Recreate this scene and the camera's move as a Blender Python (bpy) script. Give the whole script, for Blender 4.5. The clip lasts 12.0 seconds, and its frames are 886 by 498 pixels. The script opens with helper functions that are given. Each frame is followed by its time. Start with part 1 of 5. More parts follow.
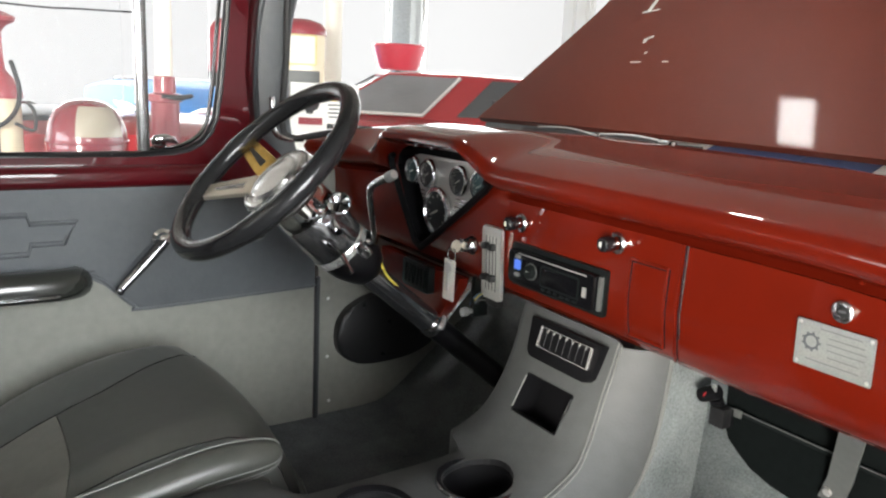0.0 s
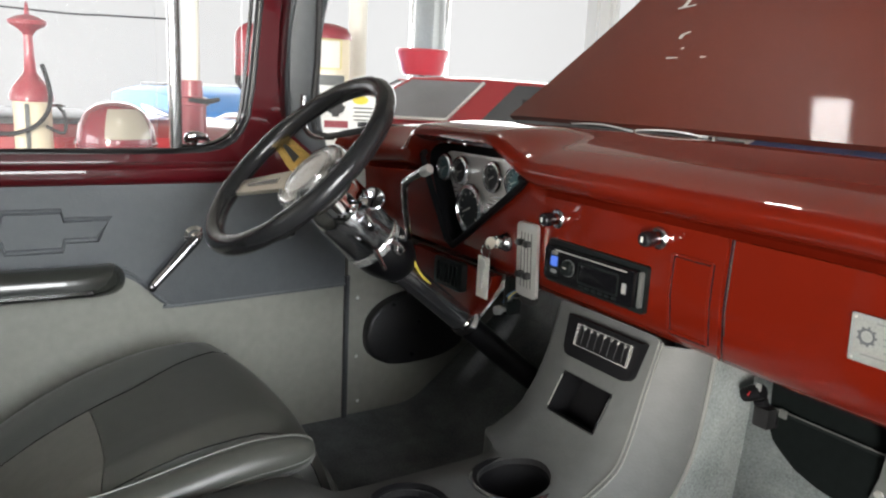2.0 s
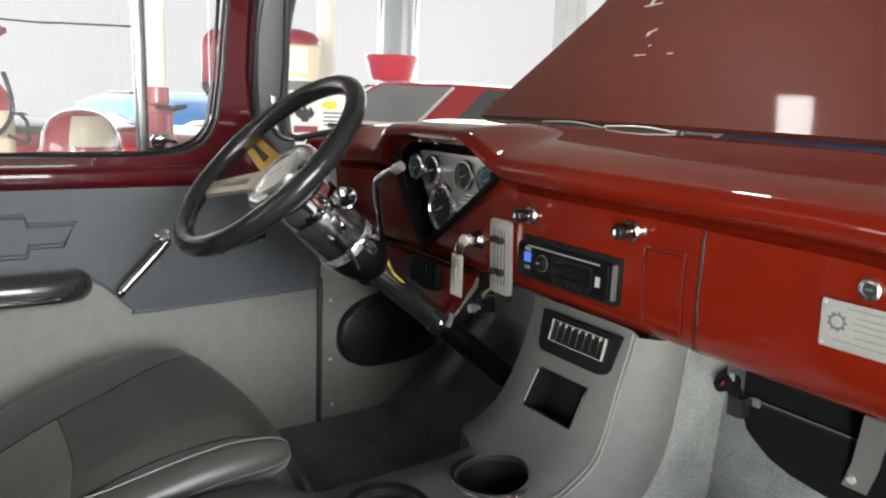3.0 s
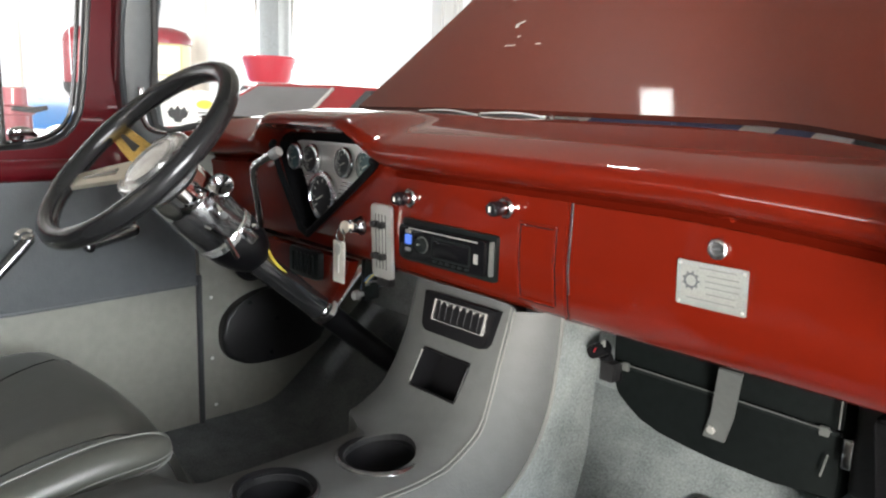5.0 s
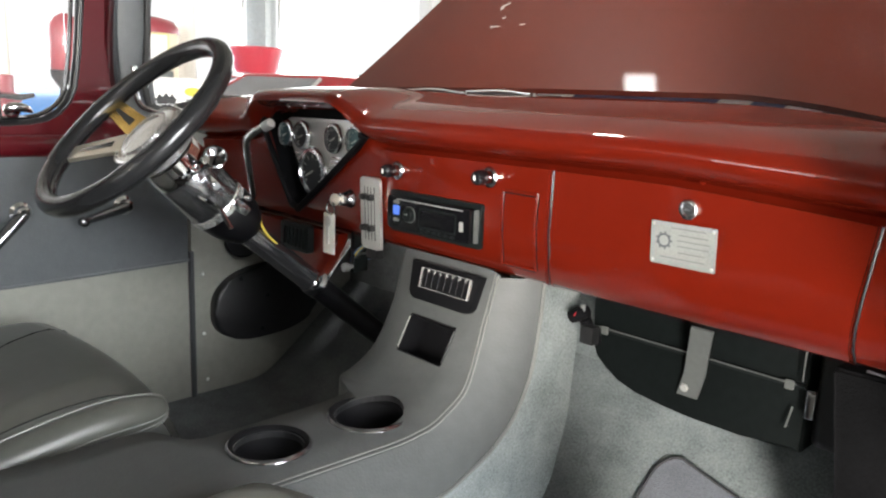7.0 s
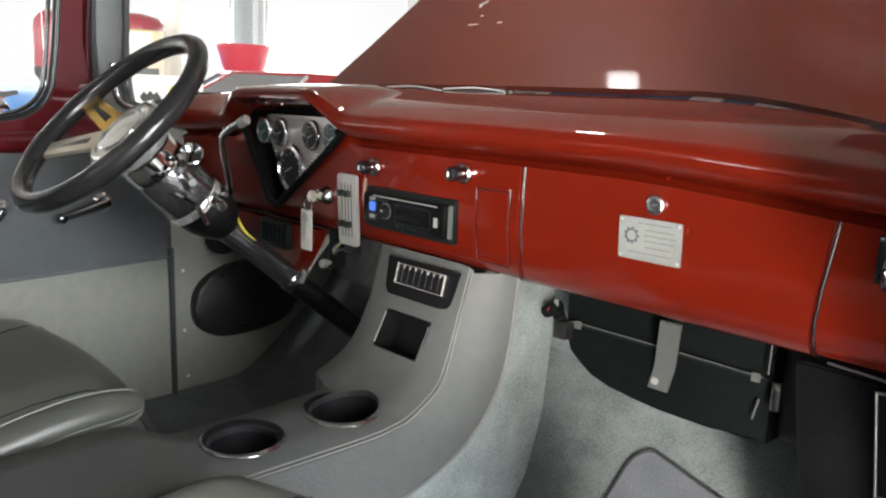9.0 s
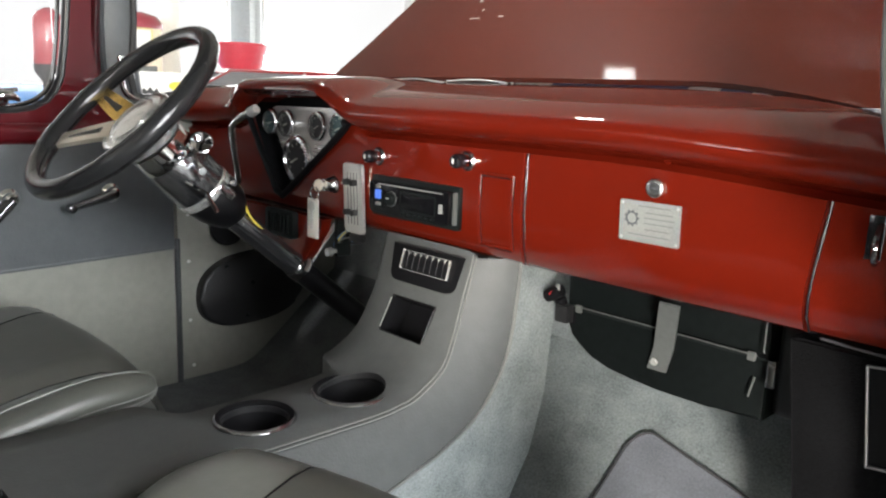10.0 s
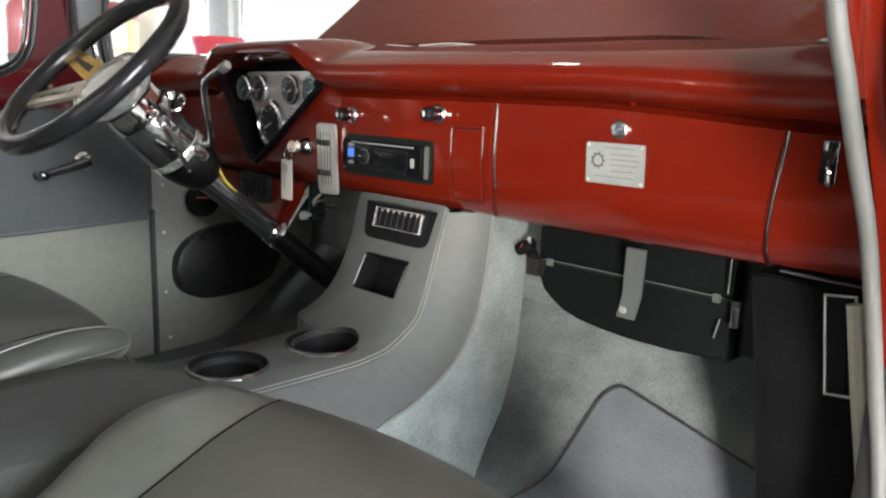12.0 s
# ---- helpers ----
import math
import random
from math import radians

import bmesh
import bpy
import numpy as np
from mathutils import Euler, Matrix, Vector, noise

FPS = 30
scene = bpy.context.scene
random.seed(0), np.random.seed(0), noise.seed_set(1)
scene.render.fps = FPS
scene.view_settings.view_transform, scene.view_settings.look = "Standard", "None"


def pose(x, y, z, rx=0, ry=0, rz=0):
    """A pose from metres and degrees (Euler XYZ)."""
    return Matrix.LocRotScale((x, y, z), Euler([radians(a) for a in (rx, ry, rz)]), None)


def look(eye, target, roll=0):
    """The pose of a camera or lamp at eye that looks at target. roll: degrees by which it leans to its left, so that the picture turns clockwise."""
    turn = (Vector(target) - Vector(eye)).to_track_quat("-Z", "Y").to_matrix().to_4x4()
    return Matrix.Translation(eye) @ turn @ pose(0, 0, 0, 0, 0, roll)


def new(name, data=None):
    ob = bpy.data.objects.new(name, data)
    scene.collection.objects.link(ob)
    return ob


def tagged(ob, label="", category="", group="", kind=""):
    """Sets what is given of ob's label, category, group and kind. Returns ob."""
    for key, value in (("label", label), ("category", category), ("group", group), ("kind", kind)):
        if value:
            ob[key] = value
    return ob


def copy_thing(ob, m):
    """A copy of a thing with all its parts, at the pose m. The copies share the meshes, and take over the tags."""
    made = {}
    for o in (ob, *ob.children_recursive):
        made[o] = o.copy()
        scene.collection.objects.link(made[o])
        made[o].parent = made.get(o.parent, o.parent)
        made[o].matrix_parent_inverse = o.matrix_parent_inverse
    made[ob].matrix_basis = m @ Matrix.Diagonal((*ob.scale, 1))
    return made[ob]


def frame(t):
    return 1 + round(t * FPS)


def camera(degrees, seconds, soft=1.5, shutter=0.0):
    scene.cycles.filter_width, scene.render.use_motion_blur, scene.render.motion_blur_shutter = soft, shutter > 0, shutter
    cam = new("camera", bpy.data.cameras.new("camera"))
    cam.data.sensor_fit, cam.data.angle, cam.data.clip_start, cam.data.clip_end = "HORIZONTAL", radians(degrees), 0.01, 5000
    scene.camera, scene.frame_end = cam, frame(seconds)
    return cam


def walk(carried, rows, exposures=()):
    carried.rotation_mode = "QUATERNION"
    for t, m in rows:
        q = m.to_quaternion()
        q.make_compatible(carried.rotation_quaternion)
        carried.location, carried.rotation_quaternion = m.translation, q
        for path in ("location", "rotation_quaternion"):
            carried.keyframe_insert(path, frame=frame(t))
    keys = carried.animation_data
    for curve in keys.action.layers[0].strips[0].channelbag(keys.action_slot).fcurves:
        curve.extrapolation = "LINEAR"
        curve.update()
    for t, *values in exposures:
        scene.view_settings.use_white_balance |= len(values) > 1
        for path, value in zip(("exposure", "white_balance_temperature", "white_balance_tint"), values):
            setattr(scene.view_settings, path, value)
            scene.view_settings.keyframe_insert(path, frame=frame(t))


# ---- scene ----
cam = camera(60.6, 12.0, soft=2.2)
PATH = [
    (0, (0.7685, -0.6879, 0.8045), (-0.9625, 0.4494, 0.3509), 3.0),
    (0.5, (0.7674, -0.6901, 0.8003), (-0.9869, 0.4123, 0.3519), 3.1),
    (1, (0.7568, -0.6932, 0.7897), (-0.9996, 0.4081, 0.3477), 3.1),
    (1.5, (0.7526, -0.6996, 0.7865), (-1.0081, 0.3964, 0.3445), 3.0),
    (2, (0.7494, -0.6985, 0.7865), (-1.0155, 0.3901, 0.3466), 2.9),
    (2.5, (0.7473, -0.6975, 0.7876), (-1.0250, 0.3816, 0.3540), 2.7),
    (3, (0.7473, -0.6985, 0.7738), (-0.9794, 0.4569, 0.3540), 2.3),
    (3.5, (0.7484, -0.7028, 0.7717), (-0.8862, 0.5830, 0.3615), 2.2),
    (5.3, (0.7738, -0.7049, 0.7462), (-0.7547, 0.7070, 0.3424), 2.1),
    (5.5, (0.7770, -0.7091, 0.7452), (-0.7462, 0.7070, 0.3350), 2.2),
    (6, (0.7812, -0.7081, 0.7367), (-0.7367, 0.7123, 0.3233), 2.2),
    (6.5, (0.7908, -0.7176, 0.7325), (-0.7229, 0.7081, 0.3191), 2.2),
    (7, (0.8045, -0.7346, 0.7219), (-0.7038, 0.6964, 0.3085), 2.2),
    (9, (0.8257, -0.7261, 0.7208), (-0.6614, 0.7250, 0.3042), 2.3),
    (9.5, (0.8321, -0.7303, 0.7166), (-0.6519, 0.7250, 0.3000), 2.3),
    (10, (0.8406, -0.7568, 0.7070), (-0.6392, 0.7028, 0.2894), 2.3),
    (10.5, (0.8607, -0.7611, 0.6784), (-0.6116, 0.7060, 0.2608), 2.2),
    (11, (0.8618, -0.7568, 0.6593), (-0.6000, 0.7197, 0.2417), 2.0),
    (11.5, (0.8597, -0.7579, 0.6530), (-0.5925, 0.7282, 0.2353), 2.1),
    (12, (0.8692, -0.7611, 0.6466), (-0.5756, 0.7325, 0.2279), 2.1),
]
walk(cam, [(t, look(eye, target, roll)) for t, eye, target, roll in PATH], exposures=((0, 0.60), (2.6, 0.44), (3.6, 0.62), (5.4, 0.85), (7.2, 0.82), (9.0, 0.71), (12, 0.74)))

# ---- world and light ----
world = bpy.data.worlds.new("sky")
scene.world = world
world.use_nodes = True
wn = world.node_tree.nodes
sky = wn.new("ShaderNodeTexSky")
sky.sky_type = "NISHITA"
sky.sun_disc = False
sky.sun_elevation = radians(38)
sky.sun_rotation = radians(120)
wn["Background"].inputs["Strength"].default_value = 0.15
world.node_tree.links.new(sky.outputs[0], wn["Background"].inputs["Color"])


def area(name, place, target, w, h, power, color=(1, 1, 1)):
    d = bpy.data.lights.new(name, "AREA")
    d.shape, d.size, d.size_y, d.energy, d.color = "RECTANGLE", w, h, power, color
    ob = new(name, d)
    ob.matrix_world = look(place, target)
    return ob


# daylight in the showroom's west and north window openings
area("window_light_west", (-12.7, 4.5, 1.5), (0, 4.5, 1.5), 14.0, 3.6, 480, (0.97, 0.985, 1.0))
area("window_light_north", (-3.0, 11.7, 1.5), (-3.0, 0, 1.5), 16.0, 3.6, 400, (0.97, 0.985, 1.0))
# light through the passenger door, from assumed openings out of view
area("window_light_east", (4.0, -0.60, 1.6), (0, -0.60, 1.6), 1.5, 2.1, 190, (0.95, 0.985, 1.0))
area("window_light_southeast", (4.0, -4.5, 0.95), (0, -4.5, 0.95), 1.4, 1.8, 725, (1.0, 0.955, 0.88))
# fill lamps added out of view to brighten the cab
area("fill_light_southwest", (-12.7, -7.0, 1.5), (0, -7.0, 1.5), 8.0, 3.4, 110, (0.97, 0.985, 1.0))
area("fill_light_south", (-1.0, -11.6, 1.6), (-1.0, 0, 1.6), 9.0, 3.0, 450, (0.96, 0.98, 1.0))
# the shop light that hangs over the truck
area("shop_lamp", (-0.92, -0.02, 2.48), (-0.92, -0.0199, 0), 0.15, 0.22, 9, (1.0, 0.98, 0.95))

# ---- materials ----
def socket(node, name, value):
    if name in node.inputs:
        node.inputs[name].default_value = value


def mat(name, color, rough=0.5, metal=0.0, coat=0.0, var=0.12, scale=30.0, bump=0.0, bump_scale=300.0, island=False,
        coat_rough=0.03, tint=None, rough_var=0.08, spec=0.5):
    """Principled surface whose colour and gloss drift at two scales, with fine relief."""
    m = bpy.data.materials.new(name)
    m.use_nodes = True
    nt = m.node_tree
    b = nt.nodes["Principled BSDF"]
    tc = nt.nodes.new("ShaderNodeTexCoord")
    big = nt.nodes.new("ShaderNodeTexNoise")
    big.inputs["Scale"].default_value, big.inputs["Detail"].default_value = scale * 0.2, 4.0
    fine = nt.nodes.new("ShaderNodeTexNoise")
    fine.inputs["Scale"].default_value, fine.inputs["Detail"].default_value = scale * 4, 3.0
    nt.links.new(tc.outputs["Object"], big.inputs["Vector"])
    nt.links.new(tc.outputs["Object"], fine.inputs["Vector"])
    add = nt.nodes.new("ShaderNodeMath")
    add.operation = "MULTIPLY_ADD"
    add.inputs[1].default_value = 0.5
    half = nt.nodes.new("ShaderNodeMath")
    half.operation = "MULTIPLY"
    half.inputs[1].default_value = 0.5
    nt.links.new(big.outputs["Fac"], half.inputs[0])
    nt.links.new(fine.outputs["Fac"], add.inputs[0])
    nt.links.new(half.outputs[0], add.inputs[2])
    ramp = nt.nodes.new("ShaderNodeValToRGB")
    c = Vector(color)
    lo, hi = c * (1 - var), c * (1 + var)
    if tint:
        hi = Vector(tint)
    ramp.color_ramp.elements[0].position, ramp.color_ramp.elements[1].position = 0.32, 0.68
    ramp.color_ramp.elements[0].color = (*lo, 1)
    ramp.color_ramp.elements[1].color = (*[min(1, v) for v in hi], 1)
    nt.links.new(add.outputs[0], ramp.inputs["Fac"])
    nt.links.new(ramp.outputs["Color"], b.inputs["Base Color"])
    rr = nt.nodes.new("ShaderNodeMapRange")
    rr.inputs["To Min"].default_value = max(0.0, rough * (1 - rough_var) - 0.01)
    rr.inputs["To Max"].default_value = min(1.0, rough * (1 + rough_var) + 0.01)
    nt.links.new(big.outputs["Fac"], rr.inputs["Value"])
    nt.links.new(rr.outputs["Result"], b.inputs["Roughness"])
    socket(b, "Metallic", metal)
    socket(b, "Coat Weight", coat)
    socket(b, "Coat Roughness", coat_rough)
    socket(b, "Specular IOR Level", spec)
    if bump:
        rel = nt.nodes.new("ShaderNodeTexNoise")
        rel.inputs["Scale"].default_value, rel.inputs["Detail"].default_value = bump_scale, 2.0
        nt.links.new(tc.outputs["Object"], rel.inputs["Vector"])
        bp = nt.nodes.new("ShaderNodeBump")
        bp.inputs["Strength"].default_value, bp.inputs["Distance"].default_value = bump, 0.002
        nt.links.new(rel.outputs["Fac"], bp.inputs["Height"])
        nt.links.new(bp.outputs["Normal"], b.inputs["Normal"])
    return m


def leather(name, color, rough=0.5, cell=260.0, strength=0.25, var=0.1):
    """Vinyl or leather: a pebbled grain of small cells."""
    m = mat(name, color, rough, var=var, scale=14)
    nt = m.node_tree
    tc = next(n for n in nt.nodes if n.type == "TEX_COORD")
    v = nt.nodes.new("ShaderNodeTexVoronoi")
    v.inputs["Scale"].default_value = cell
    nt.links.new(tc.outputs["Object"], v.inputs["Vector"])
    bp = nt.nodes.new("ShaderNodeBump")
    bp.inputs["Strength"].default_value, bp.inputs["Distance"].default_value = strength, 0.0006
    nt.links.new(v.outputs["Distance"], bp.inputs["Height"])
    nt.links.new(bp.outputs["Normal"], nt.nodes["Principled BSDF"].inputs["Normal"])
    return m


def carpet_mat(name, dark, light):
    m = mat(name, dark, 0.95, tint=light, scale=75, bump=1.0, bump_scale=700, spec=0.1)
    return m


def glass_mat(name, tint=(1, 1, 1), veil=0.0):
    """Thin clear pane with a faint pale film that stands for lens glare."""
    m = bpy.data.materials.new(name)
    m.use_nodes = True
    nt = m.node_tree
    out = nt.nodes["Material Output"]
    clear = nt.nodes.new("ShaderNodeBsdfTransparent")
    clear.inputs["Color"].default_value = (*tint, 1)
    gloss = nt.nodes.new("ShaderNodeBsdfGlossy")
    gloss.inputs["Roughness"].default_value = 0.02
    fr = nt.nodes.new("ShaderNodeFresnel")
    fr.inputs["IOR"].default_value = 1.05
    haze = nt.nodes.new("ShaderNodeBsdfTranslucent")
    haze.inputs["Color"].default_value = (0.9, 0.95, 1.0, 1)
    film = nt.nodes.new("ShaderNodeMixShader")
    film.inputs["Fac"].default_value = veil
    nt.links.new(clear.outputs[0], film.inputs[1])
    nt.links.new(haze.outputs[0], film.inputs[2])
    mix = nt.nodes.new("ShaderNodeMixShader")
    nt.links.new(fr.outputs[0], mix.inputs["Fac"])
    nt.links.new(film.outputs[0], mix.inputs[1])
    nt.links.new(gloss.outputs[0], mix.inputs[2])
    nt.links.new(mix.outputs[0], out.inputs["Surface"])
    return m


def glow(name, color, strength):
    m = bpy.data.materials.new(name)
    m.use_nodes = True
    b = m.node_tree.nodes["Principled BSDF"]
    b.inputs["Base Color"].default_value = (0.02, 0.02, 0.02, 1)
    socket(b, "Emission Color", (*color, 1))
    socket(b, "Emission Strength", strength)
    return m


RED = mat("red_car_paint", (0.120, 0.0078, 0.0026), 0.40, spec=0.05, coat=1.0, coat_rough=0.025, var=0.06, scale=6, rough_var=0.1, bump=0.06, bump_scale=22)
# the cab's red again, darkened to hold the driver's side shade
RED_SHADED = mat("shaded_red_car_paint", (0.064, 0.003, 0.006), 0.35, spec=0.1, coat=0.75, var=0.06, scale=6)
HOOD_RED = mat("hood_red_paint", (0.064, 0.0088, 0.0032), 0.45, spec=0.1, coat=0.12, var=0.06, scale=5, coat_rough=0.05)
SLATE = leather("slate_grey_vinyl", (0.078, 0.085, 0.092), 0.55)
PALE = leather("light_grey_vinyl", (0.205, 0.205, 0.182), 0.6, strength=0.15)
CONSOLE = leather("console_grey_vinyl", (0.080, 0.084, 0.084), 0.5)
CONSOLE.node_tree.nodes["Principled BSDF"].inputs["Specular IOR Level"].default_value = 0.3
SEAT = leather("taupe_grey_leather", (0.072, 0.074, 0.066), 0.36, strength=0.1)
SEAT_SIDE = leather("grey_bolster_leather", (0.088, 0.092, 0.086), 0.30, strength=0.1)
# the passenger's bolsters are paler than the driver's
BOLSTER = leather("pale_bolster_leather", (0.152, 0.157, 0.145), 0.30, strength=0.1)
SEAT_LIGHT = leather("pale_grey_leather", (0.165, 0.162, 0.144), 0.5, strength=0.1)
BRIGHT = mat("bright_polished_alloy", (0.88, 0.88, 0.86), 0.20, metal=0.75, var=0.03)
# seat thread, and the highlight drawn along the console ridge
THREAD_SHEEN = mat("grey_thread_sheen", (0.175, 0.178, 0.170), 0.7, scale=200)
BLACK = mat("black_plastic", (0.012, 0.012, 0.013), 0.42, var=0.2, bump=0.1, bump_scale=900)
SATIN = mat("satin_black_metal", (0.006, 0.008, 0.008), 0.42, var=0.3, spec=0.2, scale=20)
BELL_BLACK = mat("column_black_plastic", (0.006, 0.006, 0.007), 0.30, spec=0.3, var=0.15)
HEATER_BLACK = mat("dull_black_paint", (0.0045, 0.006, 0.006), 0.6, var=0.3, spec=0.08, scale=20)
SHAFT_BLACK = mat("polished_black_tube", (0.22, 0.22, 0.23), 0.13, metal=0.9, coat=0.5, var=0.08)
GLOSS_BLACK = mat("gloss_black_paint", (0.010, 0.010, 0.012), 0.15, coat=1.0)
MATTE_BLACK = mat("matte_black_lining", (0.004, 0.004, 0.005), 0.7, spec=0.15)
RUBBER = mat("black_rubber", (0.016, 0.016, 0.017), 0.6, var=0.2, bump=0.15)
WHEEL_LEATHER = leather("black_wheel_leather", (0.019, 0.019, 0.020), 0.20, cell=500, strength=0.1)
CHROME = mat("chrome", (0.82, 0.82, 0.83), 0.06, metal=1.0, var=0.03)
RADIO_BLACK = mat("radio_black_plastic", (0.004, 0.004, 0.005), 0.20, spec=0.35, var=0.1)
COLUMN_METAL = mat("polished_column_metal", (0.27, 0.27, 0.28), 0.17, metal=0.9, var=0.05)
BAR_CHROME = mat("dull_chrome", (0.27, 0.27, 0.27), 0.22, metal=0.95, var=0.12, scale=40)
DARK_ALLOY = mat("satin_aluminium", (0.54, 0.54, 0.53), 0.32, metal=0.8, var=0.06, scale=120)
POLISH = mat("polished_dark_metal", (0.70, 0.70, 0.71), 0.22, metal=1.0, var=0.04)
ALLOY = mat("brushed_aluminium", (0.62, 0.62, 0.60), 0.36, metal=0.65, var=0.05, scale=120)
GOLD = mat("gold_toned_metal", (0.72, 0.47, 0.13), 0.25, metal=1.0, var=0.08)
STEEL = mat("grey_painted_steel", (0.125, 0.132, 0.128), 0.4, var=0.1, metal=0.3)
# the tunnel's carpet, slightly lighter than the passenger floor's
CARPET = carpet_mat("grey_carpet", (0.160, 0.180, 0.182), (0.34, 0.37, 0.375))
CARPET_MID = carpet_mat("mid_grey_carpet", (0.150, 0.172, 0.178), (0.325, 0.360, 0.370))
# the same grey carpet, coloured darker for the shaded driver's footwell
CARPET_SHADED = carpet_mat("shaded_grey_carpet", (0.080, 0.087, 0.090), (0.170, 0.180, 0.184))
# near black, with the footwell shadow put into the colour
SHADOW_BLACK = carpet_mat("shadow_black_carpet", (0.003, 0.003, 0.0035), (0.008, 0.008, 0.009))
# warm tint holds the chrome spoke's beige reflection; also the key's brass
SPOKE = mat("warm_polished_metal", (0.72, 0.66, 0.56), 0.3, metal=0.7, var=0.04)
MAT_GREY = carpet_mat("floor_mat_grey", (0.170, 0.180, 0.208), (0.238, 0.252, 0.286))
SEAL_GREY = mat("grey_seal_rubber", (0.095, 0.097, 0.094), 0.6, var=0.1)
DOME_RED = mat("dark_pump_red", (0.17, 0.008, 0.020), 0.25, coat=1.0, var=0.06)
DOME_CREAM = mat("dull_cream_paint", (0.33, 0.30, 0.24), 0.25, coat=1.0, var=0.2)
MAT_EDGE = mat("dark_binding", (0.05, 0.05, 0.055), 0.8)
PLATE = mat("silver_plate", (0.335, 0.352, 0.342), 0.4, metal=0.4, var=0.22, scale=150)
PAPER = mat("white_card", (0.75, 0.74, 0.68), 0.7, var=0.04)
FAINT = mat("faint_engraving", (0.225, 0.235, 0.235), 0.5, metal=0.3)
INK = mat("grey_ink", (0.10, 0.11, 0.12), 0.6)
DIAL = mat("dial_face", (0.028, 0.032, 0.035), 0.35)
DIAL_TEAL = mat("dial_face_teal", (0.05, 0.10, 0.11), 0.3)
WHITE = mat("white_paint", (0.8, 0.8, 0.78), 0.5, var=0.03)
PALE_CREAM = mat("pale_cream_paint", (0.80, 0.77, 0.68), 0.5, var=0.04)
DARK_CHROME = mat("dark_chrome", (0.34, 0.34, 0.35), 0.10, metal=1.0, var=0.03)
OLIVE = mat("dark_olive_vinyl", (0.030, 0.032, 0.028), 0.28, coat=0.5, var=0.1)
CREAM = mat("cream_paint", (0.74, 0.66, 0.49), 0.4, coat=0.5, var=0.05)
FAR_RED = mat("showroom_red_paint", (0.34, 0.012, 0.018), 0.35, coat=0.6, var=0.05)
BLUE = mat("blue_car_paint", (0.05, 0.34, 0.92), 0.5, coat=0.1, var=0.08)
YELLOW = mat("yellow_paint", (0.75, 0.62, 0.05), 0.5)
PALE_YELLOW = mat("pale_yellow_paint", (0.72, 0.66, 0.30), 0.5)
PIPING = leather("pale_grey_piping", (0.16, 0.165, 0.16), 0.4)
SEAM_DARK = mat("dark_grey_seal", (0.030, 0.032, 0.036), 0.5)
DARK_GLASS = mat("dark_car_glass", (0.05, 0.055, 0.06), 0.08, coat=1.0)
GREY_GLASS = mat("grey_car_glass", (0.20, 0.205, 0.215), 0.1, coat=1.0)
GLASS = glass_mat("clear_glass")
# panes with lens glare put in as a pale film
VEILED_GLASS = glass_mat("veiled_window_glass", veil=0.014)
DOOR_GLASS = glass_mat("veiled_door_glass", veil=0.065)
LCD = glow("blue_button_light", (0.10, 0.25, 1.0), 0.6)
TILE = mat("pale_floor", (0.45, 0.45, 0.44), 0.25, var=0.08, scale=4)
CEILING = mat("grey_ceiling", (0.33, 0.31, 0.27), 0.8, var=0.05)
# pump red, paled to stand for the glare over far things
HAZED_RED = mat("hazed_red_enamel", (0.30, 0.040, 0.055), 0.4, coat=0.5, var=0.08)
# red lifted to stand for the glare on the backlit bin
BIN_RED = mat("red_plastic", (0.68, 0.05, 0.08), 0.35, coat=0.6, var=0.12, scale=8, bump=0.3, bump_scale=12)
WALL = mat("white_wall", (0.8, 0.8, 0.79), 0.7, var=0.03)
WIRE_BLUE = mat("blue_wire", (0.08, 0.18, 0.35), 0.4)
WIRE_YELLOW = mat("yellow_wire", (0.7, 0.55, 0.08), 0.4)
BLUE_REFLECTION = mat("blue_reflection", (0.05, 0.08, 0.22), 0.8, var=0.2)
WEAVE = mat("pale_woven_edging", (0.44, 0.42, 0.35), 0.9, bump=1.0, bump_scale=1200)

# ---- shape helpers ----
def mesh_of(name, bm, material, smooth=False, angle=40):
    bmesh.ops.recalc_face_normals(bm, faces=bm.faces[:])
    me = bpy.data.meshes.new(name)
    bm.to_mesh(me)
    bm.free()
    for m in (material if isinstance(material, (list, tuple)) else [material]):
        me.materials.append(m)
    if smooth:
        me.polygons.foreach_set("use_smooth", [True] * len(me.polygons))
        me.set_sharp_from_angle(angle=radians(angle))
    return me


def part(name, bm, material, parent=None, label="", smooth=True, angle=40):
    ob = new(name, mesh_of(name, bm, material, smooth, angle))
    if parent:
        ob.parent = parent
    if label:
        ob["label"] = label
    return ob


def thing(name, label, category, group="", kind=""):
    return tagged(new(name), label, category, group, kind)


def box(sx, sy, sz, m=None, bevel=0.0, seg=2, bm=None):
    bm = bm or bmesh.new()
    vs = bmesh.ops.create_cube(bm, size=1.0)["verts"]
    bmesh.ops.scale(bm, vec=(sx, sy, sz), verts=vs)
    if bevel:
        es = list({e for v in vs for e in v.link_edges})
        r = bmesh.ops.bevel(bm, geom=es, offset=bevel, segments=seg, profile=0.6, affect="EDGES")
        vs = list({v for f in r["faces"] for v in f.verts} | {v for v in vs if v.is_valid})
    if m is not None:
        bmesh.ops.transform(bm, matrix=m, verts=[v for v in vs if v.is_valid])
    return bm


